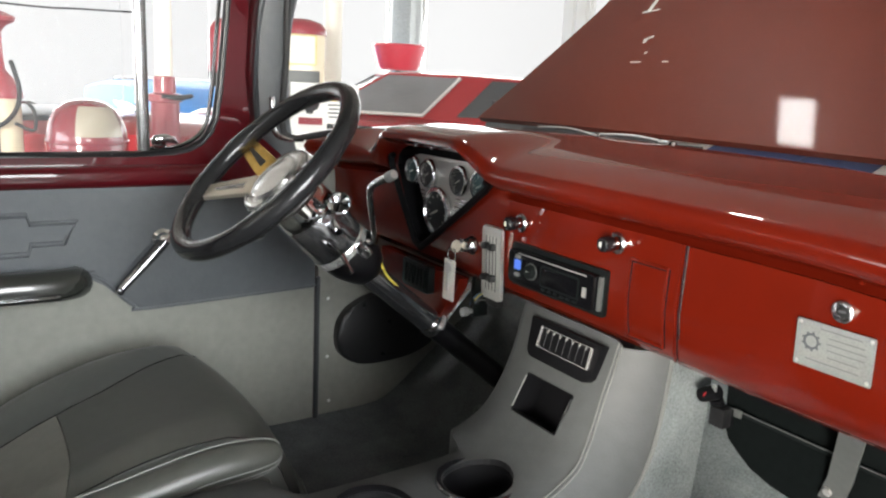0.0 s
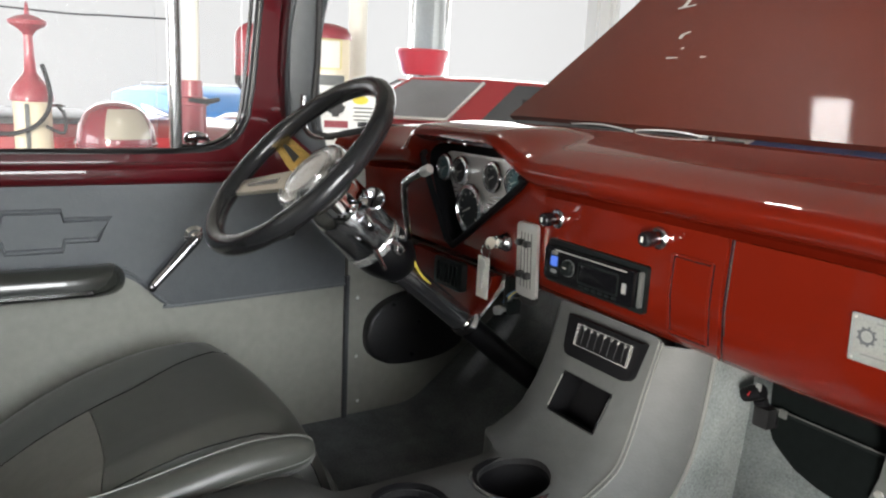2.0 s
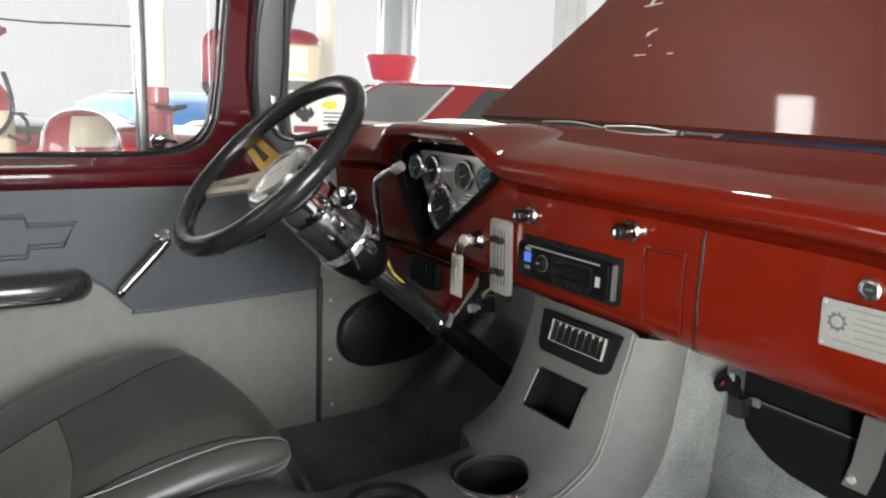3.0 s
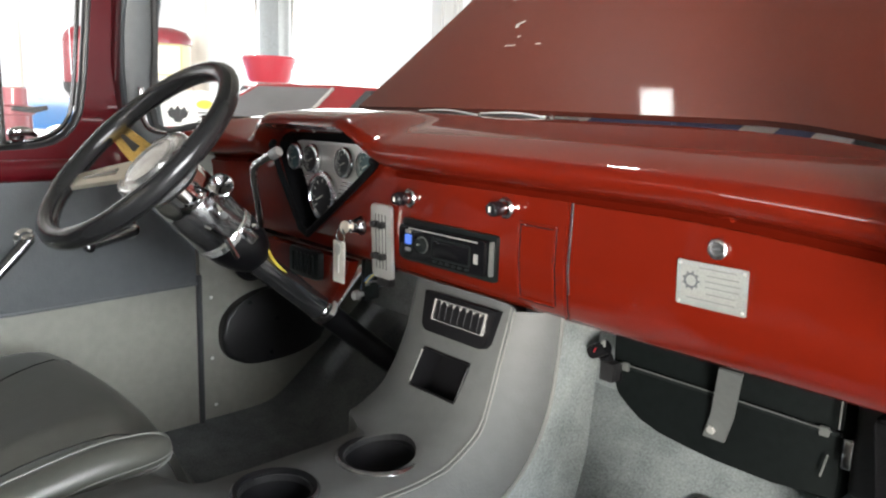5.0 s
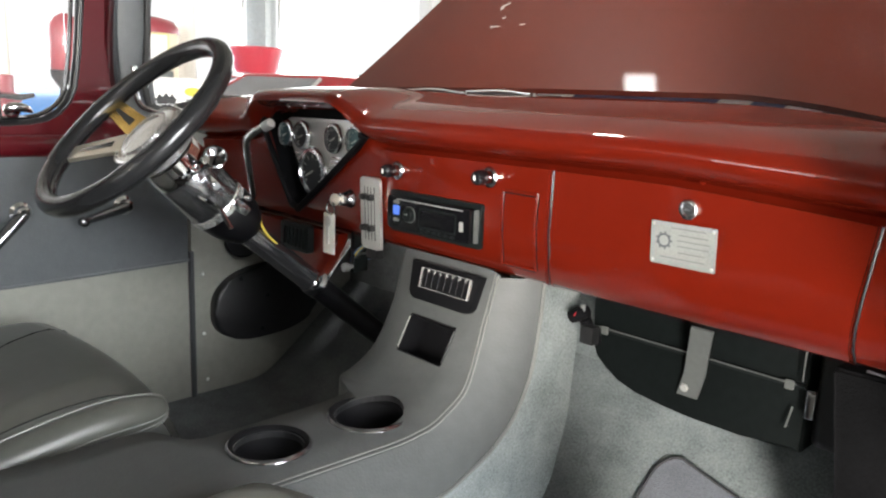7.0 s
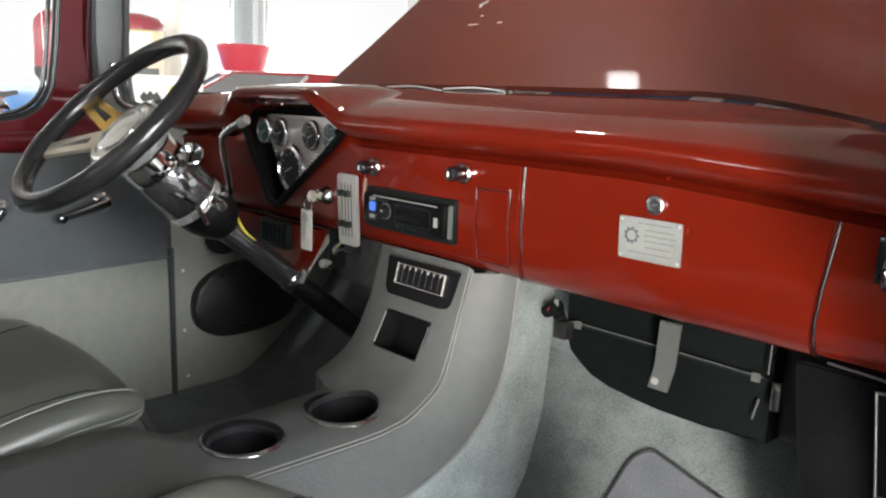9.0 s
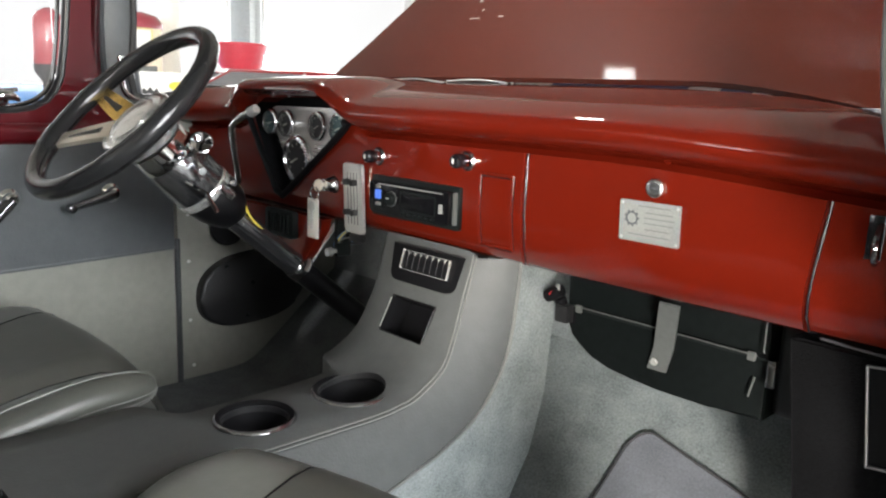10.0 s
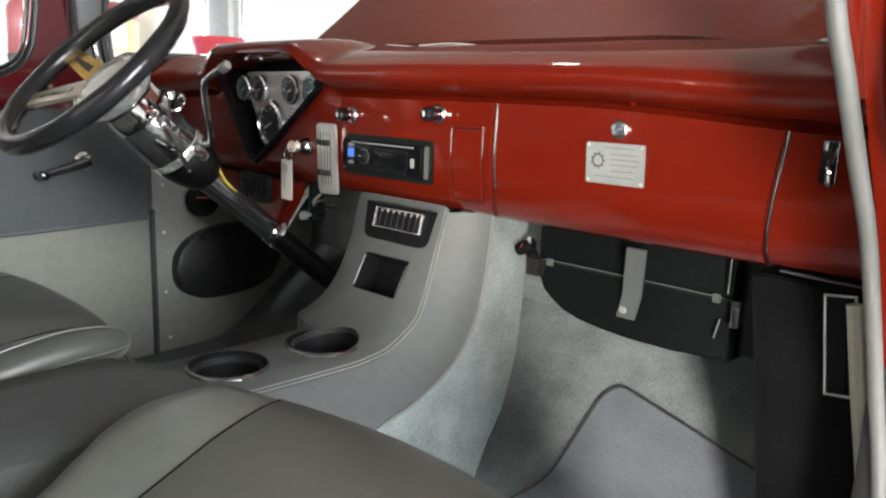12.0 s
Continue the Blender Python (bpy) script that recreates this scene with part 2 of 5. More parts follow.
def lathe(profile, n=32, m=None, bm=None):
    """Turn (r, z) pairs round the z axis."""
    bm = bm or bmesh.new()
    rings = []
    for r, z in profile:
        if r < 1e-6:
            rings.append([bm.verts.new((0, 0, z))])
        else:
            rings.append([bm.verts.new((r * math.cos(2 * math.pi * i / n), r * math.sin(2 * math.pi * i / n), z)) for i in range(n)])
    for a, b in zip(rings, rings[1:]):
        for i in range(n):
            j = (i + 1) % n
            if len(a) == 1 and len(b) == 1:
                continue
            if len(a) == 1:
                bm.faces.new((a[0], b[i], b[j]))
            elif len(b) == 1:
                bm.faces.new((a[i], a[j], b[0]))
            else:
                bm.faces.new((a[i], a[j], b[j], b[i]))
    if m is not None:
        bmesh.ops.transform(bm, matrix=m, verts=[v for ring in rings for v in ring])
    return bm


def tube(points, radius, n=10, closed=False, bm=None, flat=1.0, caps=True):
    """A round rod along a line of points; radius may be a list."""
    bm = bm or bmesh.new()
    pts = [Vector(p) for p in points]
    k = len(pts)
    rings = []
    up = None
    for i, p in enumerate(pts):
        a = pts[(i - 1) % k] if closed or i else p
        b = pts[(i + 1) % k] if closed or i < k - 1 else p
        t = (b - a).normalized()
        if up is None:
            up = t.orthogonal().normalized()
        up = (up - t * up.dot(t)).normalized()
        side = t.cross(up)
        r = radius[i] if isinstance(radius, (list, tuple)) else radius
        rings.append([bm.verts.new(p + (up * math.cos(2 * math.pi * j / n) + side * flat * math.sin(2 * math.pi * j / n)) * r) for j in range(n)])
    for i in range(k if closed else k - 1):
        a, b = rings[i], rings[(i + 1) % k]
        for j in range(n):
            bm.faces.new((a[j], a[(j + 1) % n], b[(j + 1) % n], b[j]))
    if caps and not closed:
        bm.faces.new(rings[0][::-1])
        bm.faces.new(rings[-1])
    return bm


def smooth_line(points, steps=8):
    """Catmull-Rom through the points."""
    p = [Vector(q) for q in points]
    p = [p[0] * 2 - p[1], *p, p[-1] * 2 - p[-2]]
    out = []
    for i in range(1, len(p) - 2):
        for s in range(steps):
            t = s / steps
            a, b, c, d = p[i - 1:i + 3]
            out.append(0.5 * (2 * b + (c - a) * t + (2 * a - 5 * b + 4 * c - d) * t * t + (3 * b - a - 3 * c + d) * t ** 3))
    return out + [p[-2]]


def prism(outline, depth, m=None, bevel=0.0, seg=2, bm=None):
    """A flat outline in x, y, raised by depth along z."""
    bm = bm or bmesh.new()
    lo = [bm.verts.new((x, y, 0)) for x, y in outline]
    hi = [bm.verts.new((x, y, depth)) for x, y in outline]
    bm.faces.new(lo[::-1])
    top = bm.faces.new(hi)
    for i in range(len(lo)):
        j = (i + 1) % len(lo)
        bm.faces.new((lo[i], lo[j], hi[j], hi[i]))
    vs = lo + hi
    if bevel:
        r = bmesh.ops.bevel(bm, geom=list(top.edges), offset=bevel, segments=seg, profile=0.6, affect="EDGES")
        vs = list({v for v in vs if v.is_valid} | {v for f in r["faces"] for v in f.verts})
    if m is not None:
        bmesh.ops.transform(bm, matrix=m, verts=vs)
    return bm


def rounded(w, h, r, n=5):
    pts = []
    for cx, cy, a0 in ((w / 2 - r, h / 2 - r, 0), (-w / 2 + r, h / 2 - r, 90), (-w / 2 + r, -h / 2 + r, 180), (w / 2 - r, -h / 2 + r, 270)):
        for i in range(n + 1):
            a = radians(a0 + 90 * i / n)
            pts.append((cx + r * math.cos(a), cy + r * math.sin(a)))
    return pts


def sheet(rows, bm=None, closed_u=False):
    """Quads over a grid of points."""
    bm = bm or bmesh.new()
    g = [[bm.verts.new(p) for p in row] for row in rows]
    for a, b in zip(g, g[1:]):
        k = len(a)
        for i in range(k if closed_u else k - 1):
            bm.faces.new((a[i], a[(i + 1) % k], b[(i + 1) % k], b[i]))
    return bm


def thick(bm, t):
    bmesh.ops.recalc_face_normals(bm, faces=bm.faces[:])
    bmesh.ops.solidify(bm, geom=bm.faces[:], thickness=t)
    return bm


def slab(rows, depth):
    """A sheet with a flat underside depth lower."""
    bm = sheet(rows)
    r = bmesh.ops.extrude_face_region(bm, geom=bm.faces[:])
    bmesh.ops.translate(bm, vec=(0, 0, -depth), verts=[g for g in r["geom"] if isinstance(g, bmesh.types.BMVert)])
    return bm


def carve(ob, cutters):
    """Cut the cutters out of ob, once and for all."""
    for c in cutters:
        mod = ob.modifiers.new("cut", "BOOLEAN")
        mod.operation, mod.object, mod.solver = "DIFFERENCE", c, "EXACT"
        mod.material_mode = "TRANSFER"
    dg = bpy.context.evaluated_depsgraph_get()
    dg.update()
    me = bpy.data.meshes.new_from_object(ob.evaluated_get(dg))
    ob.modifiers.clear()
    ob.data = me
    for c in cutters:
        bpy.data.objects.remove(c)
    return ob


def smoothstep(a, b, x):
    t = min(1.0, max(0.0, (x - a) / (b - a)))
    return t * t * (3 - 2 * t)


def facing(x, y, z, tilt=0.0, turn=0.0):
    """A plane whose z axis comes out of the dash towards the seats, x to the passenger, y up; tilt leans its face upwards."""
    return pose(x, y, z, 0, 0, turn) @ pose(0, 0, 0, 90 - tilt, 0, 0)


def yz(m_x):
    """From a drawing in y (across) and z (up) to the plane x = m_x."""
    return Matrix(((0, 0, 1, m_x), (1, 0, 0, 0), (0, 1, 0, 0), (0, 0, 0, 1)))


# ---- showroom: floor, walls, ceiling ----
GROUND = -0.55
tagged(part("floor", box(21.4, 25, 0.1, pose(-3.1, 0, GROUND - 0.05)), TILE, smooth=False), "pale polished showroom floor", "floor", kind="structure")
tagged(part("ceiling", box(21.4, 25, 0.1, pose(-3.1, 0, 3.75)), CEILING, smooth=False), "plain grey showroom ceiling", "ceiling", kind="structure")
SKY_GLOW = glow("bright_daylight", (1.0, 1.0, 1.0), 0.57)


def window_wall(name, m, length, opening, sill, head, label):
    """A wall with one wide glazed opening; its outer face is at y = 0.2."""
    w = thing(name, label, "wall", kind="structure")
    side = (length - opening) / 2
    h = 3.7 - GROUND
    for s in (-1, 1):
        part("pier", box(side, 0.2, h, pose(s * (opening + side) / 2, 0.1, GROUND + h / 2)), WALL, w, smooth=False)
    part("sill_wall", box(opening, 0.2, sill - GROUND, pose(0, 0.1, (sill + GROUND) / 2)), WALL, w, smooth=False)
    part("lintel", box(opening, 0.2, 3.7 - head, pose(0, 0.1, (3.7 + head) / 2)), WALL, w, smooth=False)
    for i in (0, 4):
        x = -opening / 2 + opening * i / 4
        part("mullion", box(0.07, 0.08, head - sill, pose(x, 0.1, (sill + head) / 2), 0.008), WHITE, w)
    w.matrix_world = m
    return w


window_wall("wall_west", pose(-13, 0, 0, 0, 0, 90), 24, 23.4, GROUND + 0.1, 3.5, "white showroom wall with wide bright windows")
window_wall("wall_north", pose(-3.4, 12, 0, 0, 0, 0), 20.8, 19, GROUND + 0.1, 3.5, "white showroom wall with wide bright windows")
window_wall("wall_east", pose(4.2, 0, 0, 0, 0, -90), 24, 14, -0.2, 2.9, "unseen white showroom wall with a window")
# unseen window, added to go with the south fill lamp
window_wall("wall_south", pose(-3.4, -12, 0, 0, 0, 180), 20.8, 13, -0.2, 3.1, "unseen white wall with a wide window, added for fill light")
for nm, place, size in (("backdrop", (-13.8, 0, 1.6), (0.02, 27, 5.4)), ("backdrop", (-3.4, 12.8, 1.6), (22, 0.02, 5.4)), ("backdrop", (5.0, 0, 1.6), (0.02, 16, 5.4)), ("backdrop", (-3.4, -12.8, 1.6), (16, 0.02, 5.4))):
    tagged(part(nm, box(*size, pose(*place)), SKY_GLOW, smooth=False), "overexposed white daylight outside the windows", "backdrop", kind="structure")

# ---- truck cab shell ----
cab = thing("truck_cab", "red pickup truck cab shell with carpeted floor and grey pillars", "truck cab", kind="structure")
# floor pan and sloping toe board, one carpet sheet bent at the foot
FLOOR = 0.07


def toe(y):
    """Height of the carpet: flat floor that bends up into the toe board."""
    d = y - 0.12
    return FLOOR + 0.5 * (d + math.hypot(d, 0.03)) * 0.85


def floor_sheet(x0, x1, lift=0.0):
    ys = [-1.05, -0.6, -0.3, -0.1, 0.0] + [0.02 * k for k in range(1, 19)]
    rows = []
    for y in ys:
        z = toe(y)
        rows.append([(x0 + (x1 - x0) * i / 6, y, z + lift) for i in range(7)])
    rows.append([(x0 + (x1 - x0) * i / 6, 0.38, 0.75 + lift) for i in range(7)])
    return slab(rows, 0.02)


part("driver_carpet", floor_sheet(-0.70, 0.0), CARPET_SHADED, cab, "grey carpet on the driver's floor, darkened for shade")
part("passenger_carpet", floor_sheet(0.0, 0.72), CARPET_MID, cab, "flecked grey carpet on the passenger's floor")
# carpeted tunnel beside the console
tun = [[(x, y, z) for x, z in ((-0.09, FLOOR), (-0.06, 0.20), (0.0, 0.22), (0.06, 0.22), (0.09, 0.20), (0.12, FLOOR))] for y in (-1.0, -0.4, -0.2, -0.05)]
part("tunnel", thick(sheet(tun), -0.01), CARPET, cab, "flecked grey carpet over the tunnel")
FLANK_EDGE = [(q[0], q[1]) for q in smooth_line([(0.064, 0.485, 0), (0.058, 0.42, 0), (0.045, 0.351, 0), (0.018, 0.300, 0), (-0.022, 0.263, 0), (-0.07, 0.240, 0), (-0.118, 0.224, 0), (-0.25, 0.195, 0), (-0.50, 0.18, 0), (-0.90, 0.18, 0)], 5)]
wedge = [*[(y + 0.001, z - 0.001) for y, z in FLANK_EDGE], (-0.90, 0.062), (0.05, 0.062), (0.08, 0.12), (0.115, 0.172), (0.143, 0.26), (0.153, 0.376), (0.155, 0.485)]


def across(m_x):
    return Matrix(((0, 0, -1, m_x), (1, 0, 0, 0), (0, 1, 0, 0), (0, 0, 0, 1)))


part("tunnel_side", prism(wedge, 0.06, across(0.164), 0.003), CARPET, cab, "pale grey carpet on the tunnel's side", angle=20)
# kick panels, pillars, roof, rear wall
for s in (-1, 1):
    kick = box(0.02, 0.47, 0.62, pose(s * (0.69 if s < 0 else 0.712), 0.185, 0.33), 0.004)
    part("kick_panel", kick, PALE if s < 0 else BLACK, cab, "light grey vinyl kick panel" if s < 0 else "black kick panel")
roof = []
for i in range(9):
    x = -0.72 + 0.18 * i
    roof.append([(x, y, 1.22 - 0.10 * (abs(x) / 0.72) ** 3 - 0.05 * smoothstep(-0.5, -1.05, y) - 0.04 * smoothstep(-0.25, -0.03, y)) for y in (-1.08, -0.9, -0.6, -0.4, -0.25, -0.12, -0.03)])
part("roof", thick(sheet(roof), 0.05), PALE, cab, "grey headliner under the red roof")
part("roof_skin", thick(sheet([[(x, y, z + 0.058) for x, y, z in r] for r in roof]), 0.004), RED, cab, "red painted roof skin")
part("rear_wall", box(1.44, 0.06, 0.75, pose(0, -1.08, 0.35), 0.01), SLATE, cab)
for s in (-1, 1):
    part("rear_pillar", box(0.25, 0.06, 0.45, pose(s * 0.6, -1.08, 0.94), 0.02), SLATE, cab)
# unseen cab sides, placed to keep the southeast light off the left dash
for s in (-1, 1):
    part("shade_quarter", prism([(-1.10, 0.0), (-1.10, 1.16), (-0.94, 1.16), (-0.925, 1.05), (-0.92, 0.60), (-0.92, 0.0)], 0.04, yz(0.72 if s > 0 else -0.80), 0.006), RED, cab, "unseen red cab side, added to shade the dash")
part("rear_window", box(0.96, 0.006, 0.42, pose(0, -1.08, 0.94)), GLASS, cab).visible_shadow = False
part("firewall", box(1.42, 0.02, 0.7, pose(0, 0.41, 0.42)), SATIN, cab)
# windshield pillars: outer painted post, inner grey trim, black glass seal
for s in (-1, 1):
    post = tube(smooth_line([(s * 0.745, -0.06, 0.50), (s * 0.745, -0.12, 0.60), (s * 0.745, -0.190, 0.69), (s * 0.743, -0.195, 0.85), (s * 0.730, -0.17, 1.05), (s * 0.69, -0.10, 1.18)], 6), 0.030, 12)
    # the driver's post takes the red with shade in its colour
    part("pillar", post, RED_SHADED if s < 0 else RED, cab, "red painted windshield post")
    rows = []
    for q in smooth_line([(s * 0.722, -0.118, 0.640), (s * 0.722, -0.138, 0.72), (s * 0.720, -0.138, 0.88), (s * 0.70, -0.110, 1.02), (s * 0.66, -0.06, 1.15)], 6):
        wide = Vector((-s * 0.30, 0.955, 0)) * 0.036
        into = Vector((-s * 0.955, -0.30, 0))
        rows.append([q + wide * u + into * v for u, v in ((-1.0, -0.02), (-1.0, -0.002), (-0.94, 0.004), (-0.80, 0.006), (-0.66, 0.002), (-0.55, 0.003), (0, 0.005), (0.60, 0.003), (0.90, -0.001), (1.0, -0.008), (1.0, -0.02))])
    part("pillar_trim", sheet(rows, closed_u=True), SLATE, cab, "grey vinyl pillar trim")


def glass_edge(x, drop=0.0):
    """Foot of the wrapped windshield, by x."""
    a = abs(x) / 0.72
    return 0.215 - 0.345 * a ** 3


shield = []
for i in range(25):
    x = -0.71 + 1.42 * i / 24
    yb = glass_edge(x)
    shield.append([(x * (1 - 0.03 * k), yb - 0.24 * k * (1 - (abs(x) / 0.71) ** 2), 0.722 - 0.035 * (abs(x) / 0.71) ** 3 + 0.42 * k) for k in (0, 0.33, 0.66, 1)])
ws = part("windshield", thick(sheet(shield), 0.004), VEILED_GLASS, cab)
ws.visible_shadow = False
seal = [(r[0][0], r[0][1], r[0][2]) for r in shield]
left = [shield[0][k] for k in (3, 2, 1)]
right = [shield[-1][k] for k in (1, 2, 3)]
corner = smooth_line([(-0.700, -0.146, 0.760), (-0.700, -0.1455, 0.720), (-0.700, -0.142, 0.698), (-0.700, -0.132, 0.683), (-0.700, -0.1115, 0.6765), (-0.700, -0.080, 0.676)], 5)
part("corner_trim", tube(corner, 0.0055, 10), CHROME, cab, "chrome corner of the windshield frame")
part("glass_seal", tube(smooth_line([*left, *seal, *right], 3), 0.0068, 8), RUBBER, cab, "black rubber windshield seal")

# ---- driver's door ----
door = thing("truck_door", "closed red truck door with two-tone grey vinyl panel", "door", kind="structure")
DX = -0.68
frame_out = [(-1.02, 0.10), (-1.02, 1.12), (-0.235, 1.12), (-0.195, 1.0), (-0.205, 0.80), (-0.195, 0.70), (-0.075, 0.60), (-0.055, 0.50), (-0.055, 0.05), (-0.95, 0.05)]


shell = part("door_shell", prism(frame_out, 0.05, yz(DX - 0.055)), RED_SHADED, door, "red painted door shell, shade put into its colour")
win = [(-0.98, 0.645), (-0.98, 1.07), (-0.29, 1.07), (-0.232, 1.02), (-0.226, 0.98), (-0.236, 0.88), (-0.246, 0.78), (-0.256, 0.715), (-0.268, 0.688), (-0.285, 0.668), (-0.31, 0.654), (-0.34, 0.648), (-0.40, 0.645)]
cutter = new("cutter", mesh_of("cutter", prism(win, 0.3, yz(DX - 0.2)), RUBBER))
carve(shell, [cutter])
part("window_seal", tube([(DX - 0.02, y, z) for y, z in win], 0.010, 12, closed=True), BELL_BLACK, door, "black rubber window seal")
part("window_bar", box(0.022, 0.021, 0.45, pose(DX - 0.028, -0.389, 0.855), 0.006, 3), BAR_CHROME, door, "chrome vent window bar")
part("vent_frame", tube(smooth_line([(DX - 0.025, -0.385, 0.657), (DX - 0.025, -0.32, 0.665), (DX - 0.025, -0.280, 0.695), (DX - 0.025, -0.266, 0.75), (DX - 0.025, -0.255, 0.85), (DX - 0.025, -0.243, 0.98)], 6), 0.0042, 8), DARK_CHROME, door, "thin chrome vent window frame")
# both panes hold the glare film; the side glass is added for it
for nm, wide, py in (("vent_pane", 0.12, -0.325), ("side_glass", 0.56, -0.70)):
    pane = part(nm, box(0.004, wide, 0.42, pose(DX - 0.03, py, 0.86)), DOOR_GLASS, door)
    pane.visible_shadow = False
# latch on the vent window
latch = lathe([(0, 0), (0.013, 0.0), (0.014, 0.008), (0.008, 0.014), (0, 0.015)], 20, pose(DX - 0.018, -0.365, 0.672, 0, 90, 0))
grip = tube(smooth_line([(DX - 0.008, -0.375, 0.674), (DX - 0.004, -0.360, 0.679), (DX - 0.004, -0.344, 0.676), (DX - 0.008, -0.334, 0.670)], 4), [0.006, 0.008, 0.009, 0.009, 0.0085, 0.008, 0.008, 0.0075, 0.007, 0.006, 0.005, 0.004, 0.003], 10)
vl = part("vent_latch", latch, CHROME, door, "chrome vent window latch")
part("latch_grip", grip, CHROME, vl)
part("belt_rail", box(0.05, 0.78, 0.038, pose(DX + 0.0, -0.66, 0.612), 0.014, 3), RED_SHADED, door, "glossy red window sill rail, shade put into its colour")
# two-tone panel: slate above, light grey below
low = [(-1.0, 0.055), (-1.0, 0.435), (-0.53, 0.440), (-0.50, 0.437), (-0.47, 0.420), (-0.44, 0.385), (-0.42, 0.368), (-0.395, 0.361), (-0.06, 0.371), (-0.06, 0.055)]
up = [(-1.0, 0.435), (-1.0, 0.597), (-0.07, 0.597), (-0.06, 0.585), (-0.06, 0.371), (-0.395, 0.361), (-0.42, 0.368), (-0.44, 0.385), (-0.47, 0.420), (-0.50, 0.437), (-0.53, 0.440)]
part("lower_panel", prism(low, 0.012, yz(DX - 0.006), 0.003), PALE, door, "light grey vinyl lower panel")
part("upper_panel", prism(up, 0.017, yz(DX - 0.006), 0.005), SLATE, door, "slate grey vinyl upper panel")
line = smooth_line([(DX + 0.010, y, z) for y, z in ((-1.0, 0.437), (-0.53, 0.442), (-0.50, 0.439), (-0.47, 0.422), (-0.44, 0.387), (-0.42, 0.370), (-0.395, 0.363), (-0.06, 0.373))], 3)
part("welt", tube(line, 0.0035, 8), SLATE, door, "slate welt between the panels")
# embossed badge outline, a wide tie shape
bx = -0.632
emb = [(-0.14, 0.018), (-0.055, 0.018), (-0.050, 0.034), (0.050, 0.034), (0.055, 0.018), (0.14, 0.018), (0.115, -0.018), (0.055, -0.018), (0.050, -0.034), (-0.050, -0.034), (-0.055, -0.018), (-0.115, -0.018)]
part("badge_outline", tube([(DX + 0.0095, bx + y * 0.86, 0.516 + z) for y, z in emb], 0.0055, 8, closed=True), SLATE, door, "embossed badge outline in the vinyl")
# pull rest
rest = smooth_line([(DX + 0.01, -0.512, 0.428), (DX + 0.035, -0.530, 0.430), (DX + 0.045, -0.57, 0.431), (DX + 0.047, -0.66, 0.432), (DX + 0.047, -0.80, 0.434), (DX + 0.045, -0.90, 0.434)], 5)
part("armrest", tube(rest, [0.022, 0.026] + [0.028] * (len(rest) - 2), 14), OLIVE, door, "padded dark armrest")
# strip added in place of the highlight on the armrest's lower side
part("armrest_highlight", tube([(p[0] + 0.024, p[1], p[2] - 0.014) for p in rest[8:]], 0.007, 8), DARK_CHROME, door, "dark polished strip for the highlight along the armrest")
# window crank and door handle
for nm, py, pz, ey, ez in (("door_handle", -0.369, 0.496, -0.452, 0.412), ("window_crank", -0.190, 0.497, -0.275, 0.476)):
    h = part(nm, lathe([(0, 0), (0.019, 0), (0.019, 0.006), (0.013, 0.012), (0.012, 0.026), (0.008, 0.030), (0, 0.030)], 20, pose(DX + 0.010, py, pz, 0, 90, 0)), CHROME, door)
    arm = smooth_line([(DX + 0.034, py, pz), (DX + 0.040, py + (ey - py) * 0.5, pz + (ez - pz) * 0.5), (DX + 0.044, ey, ez)], 4)
    part("arm", tube(arm, [0.011, 0.0115, 0.0115, 0.011, 0.0105, 0.010, 0.0095, 0.009, 0.0085], 12, flat=0.8), SHAFT_BLACK, h, "dark polished arm")
    part("knob", lathe([(0, -0.006), (0.008, -0.005), (0.010, 0.002), (0.008, 0.012), (0, 0.016)], 16, pose(DX + 0.044, ey, ez, 0, 90, 0) @ Matrix.Scale(0.8 if nm == "door_handle" else 1.0, 4)), GLOSS_BLACK, h)

# windlace of both door openings
for s in (-1, 1):
    line = smooth_line([(0.735, -0.055, 0.05), (0.732, -0.055, 0.20), (0.725, -0.055, 0.318), (0.711, -0.058, 0.410), (0.703, -0.108, 0.538), (0.702, -0.165, 0.607), (0.699, -0.205, 0.664), (0.690, -0.222, 0.720), (0.685, -0.228, 0.80), (0.680, -0.215, 0.95), (0.66, -0.17, 1.10)], 6) if s > 0 else smooth_line([(s * 0.672, -0.055, 0.06), (s * 0.672, -0.055, 0.30), (s * 0.674, -0.056, 0.46), (s * 0.676, -0.075, 0.54), (s * 0.678, -0.115, 0.62), (s * 0.678, -0.155, 0.70), (s * 0.678, -0.175, 0.80), (s * 0.674, -0.18, 0.95), (s * 0.66, -0.15, 1.08), (s * 0.63, -0.16, 1.16)], 6)
    if s < 0:
        line = [p for p in line if p[2] < 0.40]
    part("windlace", tube(line, 0.006 if s < 0 else 0.0066, 10), SEAM_DARK if s < 0 else SEAL_GREY, cab, "grey rubber door seal")
# passenger door jamb
jamb = [(-0.045, -0.02), (-0.045, 0.42), (-0.095, 0.55), (-0.152, 0.62), (-0.195, 0.68), (-0.210, 0.73), (-0.217, 0.80), (-0.20, 0.95), (-0.16, 1.12), (0.10, 1.12), (0.10, -0.02)]
part("door_jamb", prism(jamb, 0.11, yz(0.704)), RED, cab, "bright red painted door jamb")
part("jamb_lip", prism([(-0.198, 0.655), (-0.221, 0.73), (-0.226, 0.80), (-0.212, 0.95), (-0.17, 1.12), (0.02, 1.12), (0.02, 0.655)], 0.012, yz(0.6925)), RED, cab, "red painted lip behind the door seal")
part("jamb_edging", tube(smooth_line([(0.670, 0.0, 0.470), (0.6845, 0.0, 0.385), (0.702, 0.0, 0.287), (0.714, 0.0, 0.18), (0.718, 0.0, 0.08)], 5), 0.008, 8), WEAVE, cab, "pale woven edging on the door jamb")

